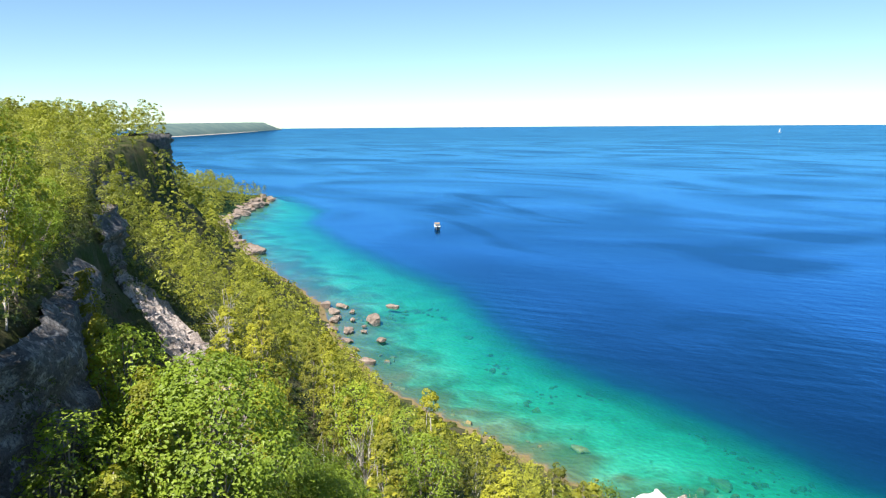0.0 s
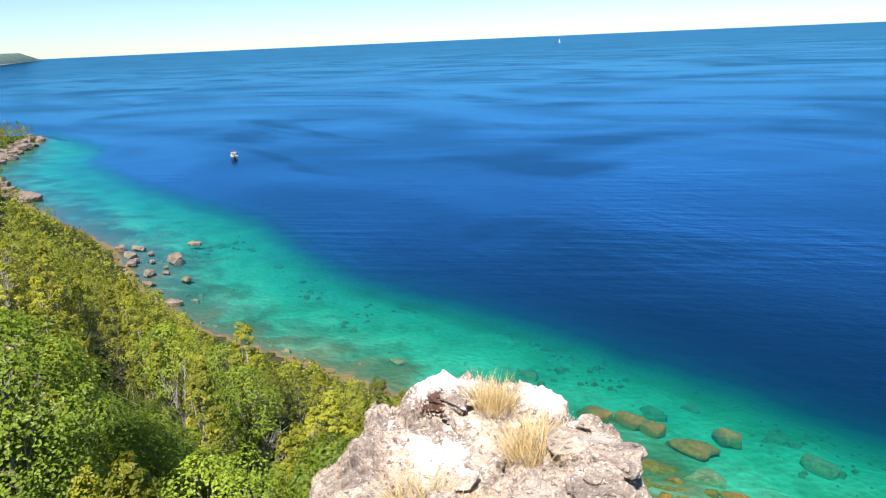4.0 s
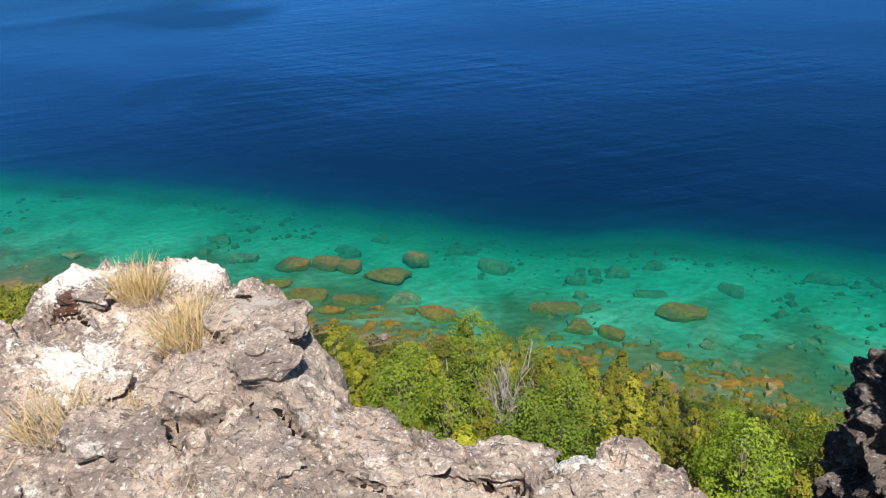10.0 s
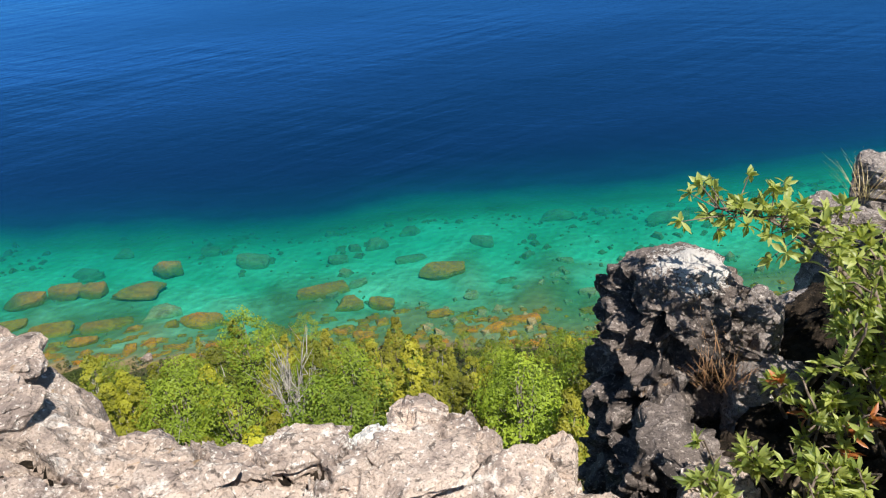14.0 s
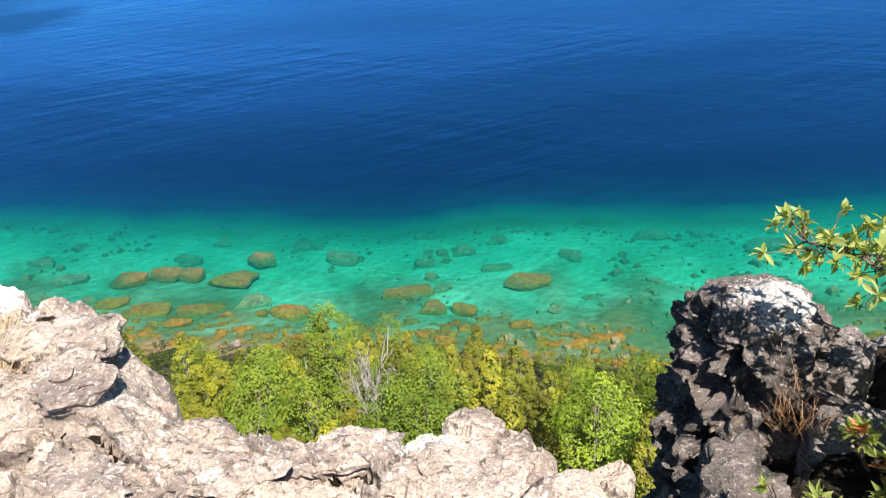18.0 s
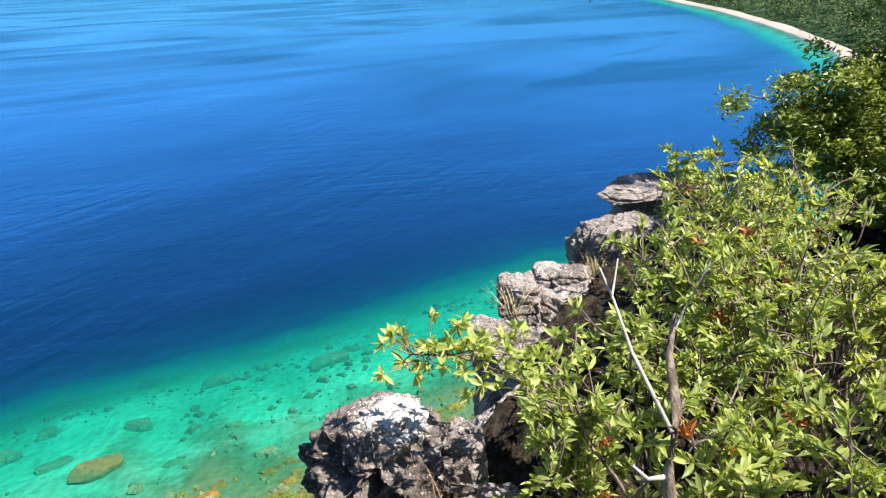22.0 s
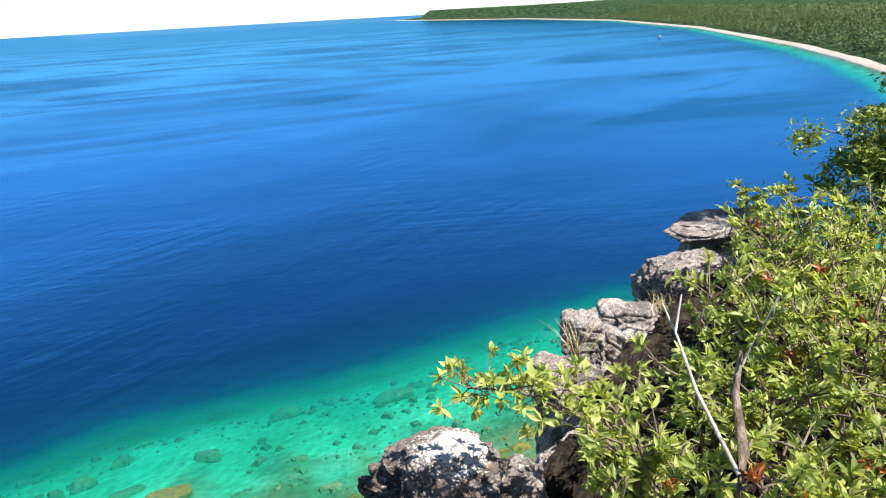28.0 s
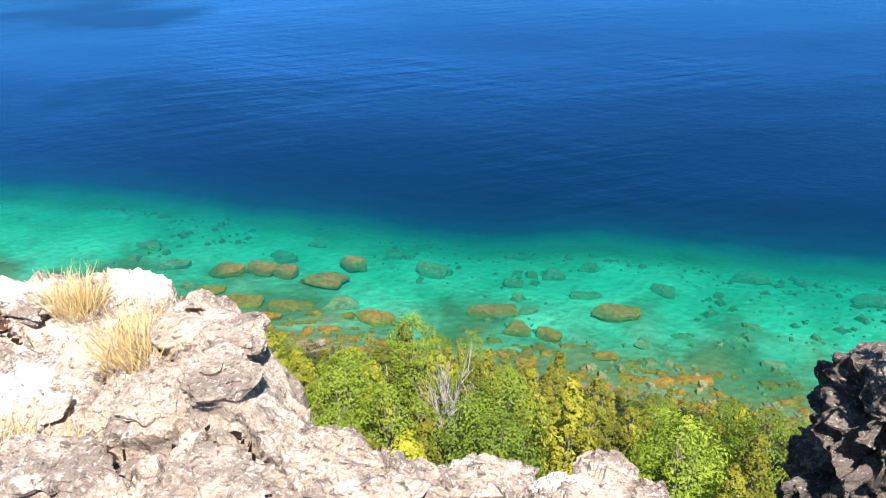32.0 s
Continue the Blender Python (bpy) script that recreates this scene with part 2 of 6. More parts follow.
leaf_maple = leafy("maple_leaves", (0.065, 0.13, 0.012), (0.30, 0.38, 0.040))
leaf_cedar = leafy("cedar_sprays", (0.09, 0.11, 0.012), (0.38, 0.36, 0.04), 0.2)
leaf_bay = leafy("bay_leaves", (0.04, 0.08, 0.034), (0.16, 0.23, 0.085), 0.15)
# green darkened so that shade between the crowns sits in the leaf colour
leaf_under_shaded = leafy("shaded_undergrowth_leaves", (0.03, 0.05, 0.009), (0.085, 0.11, 0.018))
leaf_far = leafy("woodland_leaves", (0.06, 0.095, 0.012), (0.38, 0.39, 0.042), 0.22)
bark_white = bark("birch_bark", (0.62, 0.58, 0.52), (0.16, 0.13, 0.11), 3.0, 2.0)
bark_grey = bark("grey_bark", (0.16, 0.13, 0.10), (0.33, 0.29, 0.25))
dead_wood = bark("dead_wood", (0.45, 0.42, 0.38), (0.28, 0.25, 0.22), 9.0)


def forest_floor():
    m = Mat("forest_floor")
    f = m.noise(0.35, 6, 0.65)
    g = m.noise(3.0, 5, 0.7)
    c = m.mix(m.ramp(f, (0.4, 0.0), (0.62, 1.0)), (0.035, 0.05, 0.012), (0.10, 0.085, 0.05))
    c = m.mix(m.ramp(g, (0.5, 0.0), (0.7, 0.6)), c, (0.07, 0.10, 0.02))
    return m.surface(c, 0.95, m.bump(g, 0.8, 0.3), 0.1)


def lake_bed():
    """Pale gravel and marl, with dark cobbles and weed patches."""
    m = Mat("lake_bed")
    v = m.coord()
    big = m.noise(0.11, 5, 0.6, v, 0.5)
    mid = m.noise(0.5, 6, 0.65, v, 0.6)
    cob = m.voronoi(1.1, v)
    c = m.mix(m.ramp(big, (0.36, 0.0), (0.66, 1.0)), (0.40, 0.38, 0.23), (0.56, 0.54, 0.38))
    c = m.mix(m.ramp(mid, (0.56, 0.0), (0.74, 0.45)), c, (0.27, 0.24, 0.12))
    c = m.mix(m.ramp(cob, (0.1, 0.25), (0.42, 0.0)), c, (0.30, 0.26, 0.13))
    spot = m.voronoi(0.62, m.coord(1.0, 1.4, 0.3))
    c = m.mix(m.ramp(m.math("ADD", spot, m.math("MULTIPLY", m.math("SUBTRACT", mid, 0.5), 0.5)), (0.14, 0.45), (0.24, 0.0)), c, (0.70, 0.68, 0.50))
    c = m.mix(m.ramp(m.noise(0.33, 6, 0.7, v, 0.8), (0.57, 0.0), (0.66, 0.5)), c, (0.20, 0.18, 0.09))
    sep = m.n("SeparateXYZ")
    m.put(sep.inputs[0], v)
    weed = m.ramp(m.math("ADD", m.math("MULTIPLY", sep.outputs["Z"], -0.7), m.math("MULTIPLY", m.math("SUBTRACT", big, 0.5), 1.6)), (0.40, 0.85), (0.95, 0.0))
    c = m.mix(weed, c, m.mix(mid, (0.10, 0.065, 0.022), (0.22, 0.15, 0.055)))
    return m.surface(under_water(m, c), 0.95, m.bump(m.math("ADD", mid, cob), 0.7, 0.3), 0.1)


def water():
    """Clear lake water: it shows the bed in the shallows, scatters green and then blue with depth, and mirrors the sky."""
    m = Mat("lake_water")
    depth = m.n("Attribute", attr="depth").outputs["Fac"]
    v = m.coord()
    w1 = m.noise(0.55, 4, 0.6, m.coord(0.55, 1.0, 1.0), 0.6)
    w2 = m.noise(2.6, 3, 0.6, m.coord(0.55, 1.0, 1.0), 0.3)
    # two crossing trains of short waves, strong where the wind touches the lake
    trains = None
    for turn, size, gain in ((28, 0.34, 1.0), (-24, 0.27, 0.8)):
        mp = m.n("Mapping")
        m.put(mp.inputs["Vector"], m.n("NewGeometry").outputs["Position"])
        mp.inputs["Rotation"].default_value = (0, 0, radians(-turn))
        sq = m.n("Mapping")
        m.put(sq.inputs["Vector"], mp.outputs[0])
        sq.inputs["Scale"].default_value = (0.16, 1.0, 1.0)
        gust = m.ramp(m.noise(0.018, 3, 0.5, m.coord(1.0, 1.0, 1.0 + turn)), (0.40, 0.1), (0.60, 1.0))
        one = m.math("MULTIPLY", m.math("MULTIPLY", m.noise(size, 2, 0.45, sq.outputs[0], 0.15), gust), gain)
        trains = one if trains is None else m.math("ADD", trains, one)
    broad = m.ramp(m.noise(0.0075, 2.5, 0.5, m.coord(0.65, 1.1, 1), 1.3), (0.30, 0.0), (0.58, 1.0))
    wisp = m.ramp(m.noise(0.0125, 4, 0.5, m.coord(0.45, 1.25, 1), 0.9), (0.57, 0.0), (0.68, 1.0))
    calm = m.math("SUBTRACT", broad, m.math("MULTIPLY", wisp, 0.8), True)
    # farther out the breeze is even
    off = m.n("VectorMath", op="LENGTH")
    m.put(off.inputs[0], v)
    calm = m.mix(m.ramp(m.math("DIVIDE", off.outputs["Value"], 4000.0), (0.18, 0.0), (0.5, 0.7)), calm, (0.35, 0.35, 0.35))
    h = m.math("ADD", m.math("ADD", m.math("MULTIPLY", w1, 0.28), m.math("MULTIPLY", w2, 0.14)), m.math("MULTIPLY", trains, 0.8))
    bump = m.n("Bump")
    m.put(bump.inputs["Height"], h)
    m.put(bump.inputs["Strength"], m.math("ADD", m.math("MULTIPLY", calm, 0.12), 0.22))
    bump.inputs["Distance"].default_value = 0.42
    # scattering colour by depth
    blot = m.math("MULTIPLY", m.math("SUBTRACT", m.noise(0.07, 4, 0.6, v, 0.8), 0.5), 3.0)
    hazy = m.math("MAXIMUM", m.math("ADD", depth, m.math("MULTIPLY", blot, m.math("MULTIPLY", depth, 0.25, True))), 0.0)
    sc = m.ramp(m.math("DIVIDE", hazy, 12.0), (0.0, (0.010, 0.19, 0.145)), (0.17, (0.004, 0.205, 0.165)), (0.25, (0.001, 0.115, 0.110)), (0.36, (0.0006, 0.046, 0.066)),
                (0.52, (0.0005, 0.025, 0.046)), (0.75, (0.0004, 0.015, 0.034)), (1.0, (0.0004, 0.0120, 0.030)))
    body = m.n("BsdfDiffuse")
    m.put(body.inputs["Color"], sc)
    clear = m.n("BsdfTransparent")
    see = m.math("POWER", 2.718, m.math("MULTIPLY", m.math("POWER", m.math("DIVIDE", hazy, 3.5), 1.5), -1.0))
    inner = m.n("MixShader")
    m.put(inner.inputs[0], see)
    m.put(inner.inputs[1], body.outputs[0])
    m.put(inner.inputs[2], clear.outputs[0])
    gloss = m.n("BsdfGlossy")
    m.put(gloss.inputs["Color"], (0.17, 0.53, 1.0))
    m.put(gloss.inputs["Roughness"], m.math("SUBTRACT", 0.13, m.math("MULTIPLY", calm, 0.06)))
    m.put(gloss.inputs["Normal"], bump.outputs[0])
    fr = m.n("Fresnel")
    fr.inputs["IOR"].default_value = 1.33
    m.put(fr.inputs["Normal"], bump.outputs[0])
    # mirrors less sky where the water is shallow
    shallow_gloss = m.ramp(m.math("DIVIDE", depth, 12.0), (0.12, 0.55), (0.45, 1.0))
    fac = m.math("MULTIPLY", m.math("SUBTRACT", m.math("MINIMUM", fr.outputs[0], 0.255), 0.014), m.math("ADD", 1.8, m.math("MULTIPLY", calm, 1.3)))
    fac = m.math("MULTIPLY", fac, shallow_gloss, True)
    top = m.n("MixShader")
    m.put(top.inputs[0], fac)
    m.put(top.inputs[1], inner.outputs[0])
    m.put(top.inputs[2], gloss.outputs[0])
    m.put(m.out.inputs[0], top.outputs[0])
    return m.m


def canopy():
    """Unbroken woodland seen from far off."""
    m = Mat("distant_canopy")
    f = m.noise(0.09, 6, 0.7)
    g = m.noise(0.012, 4, 0.6)
    c = m.mix(m.ramp(f, (0.44, 0.0), (0.58, 1.0)), (0.012, 0.028, 0.014), (0.05, 0.085, 0.04))
    return m.surface(m.mix(m.ramp(g, (0.4, 0.0), (0.65, 0.5)), c, (0.035, 0.065, 0.035)), 1.0, m.bump(f, 1.0, 6.0), 0.0)


canopy_mat = canopy()


def beach():
    m = Mat("pale_shingle")
    f = m.noise(0.2, 5, 0.6)
    return m.surface(m.mix(f, (0.36, 0.29, 0.25), (0.52, 0.44, 0.38)), 0.95, None, 0.1)


def earth():
    """Dark leaf litter and roots between the shrubs; also the shade painted into the ledge's cracks."""
    m = Mat("leaf_litter_and_crack_shade")
    f, g = m.noise(9, 7, 0.7), m.noise(55, 5, 0.7)
    c = m.mix(m.ramp(f, (0.42, 0.0), (0.6, 1.0)), (0.016, 0.013, 0.010), (0.06, 0.045, 0.033))
    c = m.mix(m.ramp(g, (0.6, 0.0), (0.68, 0.8)), c, (0.20, 0.14, 0.09))
    return m.surface(c, 0.95, m.bump(m.math("ADD", f, g), 1.0, 0.03), 0.1)


litter_shade_mat = earth()
floor_mat, bed_mat, water_mat, beach_mat = forest_floor(), lake_bed(), water(), beach()


# ---- mesh helpers ----
def part(name, me, material, parent=None, label=""):
    """One mesh object under a thing or a part; me is a mesh or a bmesh."""
    if isinstance(me, bmesh.types.BMesh):
        bm, me = me, bpy.data.meshes.new(name)
        bm.to_mesh(me)
        bm.free()
    if material and not me.materials:
        me.materials.append(material)
    ob = new(name, me)
    if parent is not None:
        ob.parent = parent
    if label:
        ob["label"] = label
    return ob


def mesh_of(name, verts, faces, smooth=False):
    """A mesh from numpy arrays of points and of faces with the same number of corners."""
    verts, faces = np.asarray(verts, np.float32), np.asarray(faces, np.int32)
    me = bpy.data.meshes.new(name)
    me.vertices.add(len(verts))
    me.vertices.foreach_set("co", verts.ravel())
    k = faces.shape[1]
    me.loops.add(faces.size)
    me.loops.foreach_set("vertex_index", faces.ravel())
    me.polygons.add(len(faces))
    me.polygons.foreach_set("loop_start", np.arange(0, faces.size, k, dtype=np.int32))
    me.polygons.foreach_set("use_smooth", np.full(len(faces), smooth))
    me.update(calc_edges=True)
    me.validate()
    return me


def grid_faces(n, m, wrap=False):
    i, j = np.meshgrid(np.arange(n if wrap else n - 1), np.arange(m - 1), indexing="ij")
    a, b = i * m + j, ((i + 1) % n) * m + j
    return np.stack([a, b, b + 1, a + 1], -1).reshape(-1, 4)


def vnoise(p, seed=0):
    """Smooth value noise of points (n, 3), about -1 to 1."""
    q = np.floor(p).astype(np.int64)
    f = p - q
    f = f * f * (3 - 2 * f)
    out = np.zeros(len(p))
    for dx in (0, 1):
        for dy in (0, 1):
            for dz in (0, 1):
                hsh = ((q[:, 0] + dx) * 374761393 + (q[:, 1] + dy) * 668265263 + (q[:, 2] + dz) * 2147483647 + seed * 974711) & 0xFFFFFFFF
                hsh = ((hsh ^ (hsh >> 13)) * 1274126177) & 0xFFFFFFFF
                hsh = (hsh ^ (hsh >> 16)) & 0xFFFF
                w = (f[:, 0] if dx else 1 - f[:, 0]) * (f[:, 1] if dy else 1 - f[:, 1]) * (f[:, 2] if dz else 1 - f[:, 2])
                out += w * (hsh / 32767.5 - 1)
    return out


def fbm(p, octaves=4, gain=0.5, seed=0):
    out, amp = np.zeros(len(p)), 1.0
    for k in range(octaves):
        out += amp * vnoise(p * 2.03**k + 17.3 * k, seed + k)
        amp *= gain
    return out


def ridged(p, octaves=4, gain=0.5, seed=0):
    out, amp = np.zeros(len(p)), 1.0
    for k in range(octaves):
        out += amp * (1 - 2 * np.abs(vnoise(p * 2.1**k + 9.1 * k, seed + k)))
        amp *= gain
    return out


def line_distance(x, y, line):
    """Distance to an open line of points, positive on its right-hand side when walked from first to last."""
    best, sign = np.full(np.shape(x), 1e9), np.ones(np.shape(x))
    for (ax, ay), (bx, by) in zip(line, line[1:]):
        ux, uy = bx - ax, by - ay
        s = np.clip(((x - ax) * ux + (y - ay) * uy) / (ux * ux + uy * uy), 0, 1)
        d = np.hypot(x - ax - s * ux, y - ay - s * uy)
        near = d < best - 1e-9
        best = np.where(near, d, best)
        sign = np.where(near, np.where(ux * (y - ay) - uy * (x - ax) < 0, 1.0, -1.0), sign)
    return best * sign


# ---- the plan: water level at 0, the cliff's top at about 38 ----
SHORE = [(-4900, -3000), (-1200, -420), (-640, 20), (-440, 140), (-400, 158), (-345, 121), (-302, 95), (-230, 80), (-154, 70), (-124, 60), (-98, 55),
         (-62, 57), (-33, 55), (0, 52), (20, 49), (60, 51), (110, 62), (200, 106), (319, 188), (401, 273), (504, 394), (757, 739), (1047, 1245),
         (1310, 1978), (1440, 3150), (1560, 3260), (2200, 3200), (4900, 2600)]
CLIFF = [(-4900, -3100), (-1200, -520), (-600, -60), (-420, 55), (-300, 36), (-200, 36), (-153, 38), (-141, 35), (-120, 24), (-100, 17), (-75, 12),
         (-50, 8), (-36, 4.5), (-27, 2.4), (-22, 1.2), (-17, -3.5), (-12, -7), (-7, -5), (-3.6, -1.5), (-2.0, 0.7), (0.4, 1.1), (1.2, 1.7), (2.9, 3.0),
         (4.4, 4.0), (5.4, 4.3), (8, 2), (12, -3), (30, -10), (60, -12), (110, 4), (200, 50), (330, 130), (450, 240), (820, 650), (1150, 1180), (1420, 1950),
         (1540, 3080), (1640, 3180), (2200, 3120), (4900, 2500)]


def brink(x, y):
    """How far out from the shore the shallow shelf breaks off."""
    return 22.0 - 10 * np.clip((x - 250) / 100, 0, 1) + 9 * np.clip((-40 - x) / 130, 0, 1) - 26 * np.clip((-330 - x) / 70, 0, 1) + 3.5 * np.clip((x + 10) / 18, 0, 1) - 19 * np.clip((x - 68) / 25, 0, 1) * np.clip((330 - x) / 90, 0, 1) + 1.2 * vnoise(np.stack([x / 18, y / 18, 0 * x], -1), 12)


def relief(x, y):
    """Height of the ground, above and below the water."""
    ds, dc = line_distance(x, y, SHORE), line_distance(x, y, CLIFF)
    p = np.stack([x, y, 0 * x], -1)
    far = np.clip((np.hypot(x, y) - 170) / 150, 0, 1) * np.clip(x / 100, 0, 1)
    west = np.clip((-8 - x) / 6, 0, 1) * np.clip((x + 170) / 20, 0, 1)
    top = 38.0 - 3.2 * west * np.clip((x + 150) / 90, 0, 1) - 33 * far + 30 * np.clip((np.hypot(x, y) - 1300) / 1300, 0, 1) * np.clip(x / 300, 0, 1) + 2.5 * far * vnoise(p / 420, 3) + 0.5 * vnoise(p / 9, 5)
    s = np.clip(ds, 0, None) / (np.clip(ds, 0, None) + np.clip(-dc, 0, None) + 1e-6)
    foot = 22.0 + 9 * west - 12 * far - 4.5 * np.clip((x + 46) / 7, 0, 1) * np.clip((-13 - x) / 4, 0, 1)
    talus = foot * s ** (1.05 + 0.35 * west) + 0.7 * vnoise(p / 6, 8) * np.clip(ds / 6, 0, 1)
    land = np.where(dc > 0, top - (top - foot) * np.exp(-dc / 0.5) * 0.35, talus)
    out = np.clip(-ds, 0, None)
    edge = brink(x, y)
    bed = -(0.25 + 1.7 * np.minimum(out, edge) / edge + 0.22 * np.clip(out - edge, 0, None)) - 0.25 * vnoise(p / 3, 9) * np.clip(out / 5, 0, 1)
    return np.where(ds > 0, np.maximum(land, 0.12), np.maximum(bed, -14)), ds, dc


def polar(r0, r1, nr, na, a0=0.0, a1=2 * math.pi):
    """Rings of points round the plan's middle, close together near it."""
    r = r0 * (r1 / r0) ** np.linspace(0, 1, nr)
    wrap = a1 - a0 > 6.28
    a = np.linspace(a0, a1, na, endpoint=not wrap)
    A, R = np.meshgrid(a, r, indexing="ij")
    return (R * np.cos(A)).ravel(), (R * np.sin(A)).ravel(), grid_faces(na, nr, wrap)[:, ::-1]


def rise(x, y):
    """The lake's far rim, where it meets the sky."""
    return 13.0 * np.clip((np.hypot(x, y) - 2600) / 2300, 0, 1) ** 1.5


gx, gy, gf = polar(0.5, 4880, 330, 520)
gz, g_shore, g_cliff = relief(gx, gy)
close = np.clip((14 - np.hypot(gx, gy)) / 4, 0, 1)
gz = np.where(gz > 30, gz - 1.3 * close, gz)
gz = np.where((gx > 190) & (g_shore > 0) & (g_shore < 16), np.minimum(gz, 0.1 + 0.05 * g_shore), gz)
me = mesh_of("ground", np.stack([gx, gy, gz + np.where(g_shore > 0, rise(gx, gy), 0)], -1), gf, True)
for mt in (floor_mat, bed_mat, canopy_mat):
    me.materials.append(mt)
fs = g_shore[gf].mean(1)
idx = np.where(fs < 1.5, 1, np.where(np.hypot(gx, gy)[gf].mean(1) > 230, 2, 0)).astype(np.int32)
me.polygons.foreach_set("material_index", idx)
ground = tagged(part("ground", me, None), "wooded talus slope running down into a clear rocky lake bed", "ground", kind="structure")

lx, ly, lf = polar(20, 4900, 300, 500)
lz = rise(lx, ly)
l_bed, l_shore, _ = relief(lx, ly)
keep = (l_shore[lf] < 6).any(1)
me = mesh_of("lake", np.stack([lx, ly, lz], -1), lf[keep], True)
at_depth = me.attributes.new("depth", "FLOAT", "POINT")
beyond = (0.26 - 0.12 * np.clip((-50 - lx) / 60, 0, 1) - 0.2 * np.clip((lx - 200) / 150, 0, 1)) * np.clip(-l_shore - brink(lx, ly), 0, 60) ** 1.12
at_depth.data.foreach_set("value", np.clip(-l_bed + beyond, 0, 14 - 7.5 * np.clip((lx - 30) / 150, 0, 1)).astype(np.float32))
lake = tagged(part("lake", me, water_mat), "clear lake, turquoise over the shallows and deep blue beyond", "water", kind="structure")


# ---- rock shapes ----
def inside_distance(x, y, poly):
    """Distance to a closed outline, positive inside it."""
    best, odd = np.full(np.shape(x), 1e9), np.zeros(np.shape(x), bool)
    for (ax, ay), (bx, by) in zip(poly, poly[1:] + poly[:1]):
        ux, uy = bx - ax, by - ay
        s = np.clip(((x - ax) * ux + (y - ay) * uy) / (ux * ux + uy * uy), 0, 1)
        best = np.minimum(best, np.hypot(x - ax - s * ux, y - ay - s * uy))
        if ay != by:
            odd ^= ((ay > y) != (by > y)) & (x < ax + (y - ay) * ux / uy)
    return np.where(odd, best, -best)


def worley(p, seed=0):
    """Distance to the nearest of points scattered one to a unit cell."""
    q = np.floor(p).astype(np.int64)
    best = np.full(len(p), 9.0)
    for dx in (-1, 0, 1):
        for dy in (-1, 0, 1):
            for dz in (-1, 0, 1):
                c = q + [dx, dy, dz]
                hsh = (c[:, 0] * 73856093) ^ (c[:, 1] * 19349663) ^ (c[:, 2] * 83492791) ^ (seed * 2654435)
                hsh = (hsh * 2654435761) & 0xFFFFFFFF
                hsh = ((hsh ^ (hsh >> 15)) * 2246822519) & 0xFFFFFFFF
                off = np.stack([(hsh & 1023), (hsh >> 10) & 1023, (hsh >> 20) & 1023], -1) / 1023.0
                best = np.minimum(best, np.linalg.norm(c + off - p, axis=1))
    return best


def facets(p, seed=0, lift=1.0, tilt=1.0):
    """Broken rock: every cell of the plan is a small tilted plane at its own height."""
    q = np.floor(p[:, :2]).astype(np.int64)
    best, out = np.full(len(p), 9.0), np.zeros(len(p))
    for dx in (-1, 0, 1):
        for dy in (-1, 0, 1):
            c = q + [dx, dy]
            hsh = ((c[:, 0] * 73856093) ^ (c[:, 1] * 19349663) ^ (seed * 83492791)) & 0xFFFFFFFF
            hsh = ((hsh ^ (hsh >> 15)) * 2246822519) & 0xFFFFFFFF
            hsh = ((hsh ^ (hsh >> 13)) * 3266489917) & 0xFFFFFFFF
            r = [((hsh >> s) & 255) / 255.0 for s in (0, 6, 12, 18, 24)]
            ox, oy = p[:, 0] - c[:, 0] - r[0], p[:, 1] - c[:, 1] - r[1]
            d = np.hypot(ox, oy)
            near = d < best
            best = np.where(near, d, best)
            out = np.where(near, lift * (r[4] - 0.5) + tilt * ((r[2] - 0.5) * ox + (r[3] - 0.5) * oy), out)
    return out


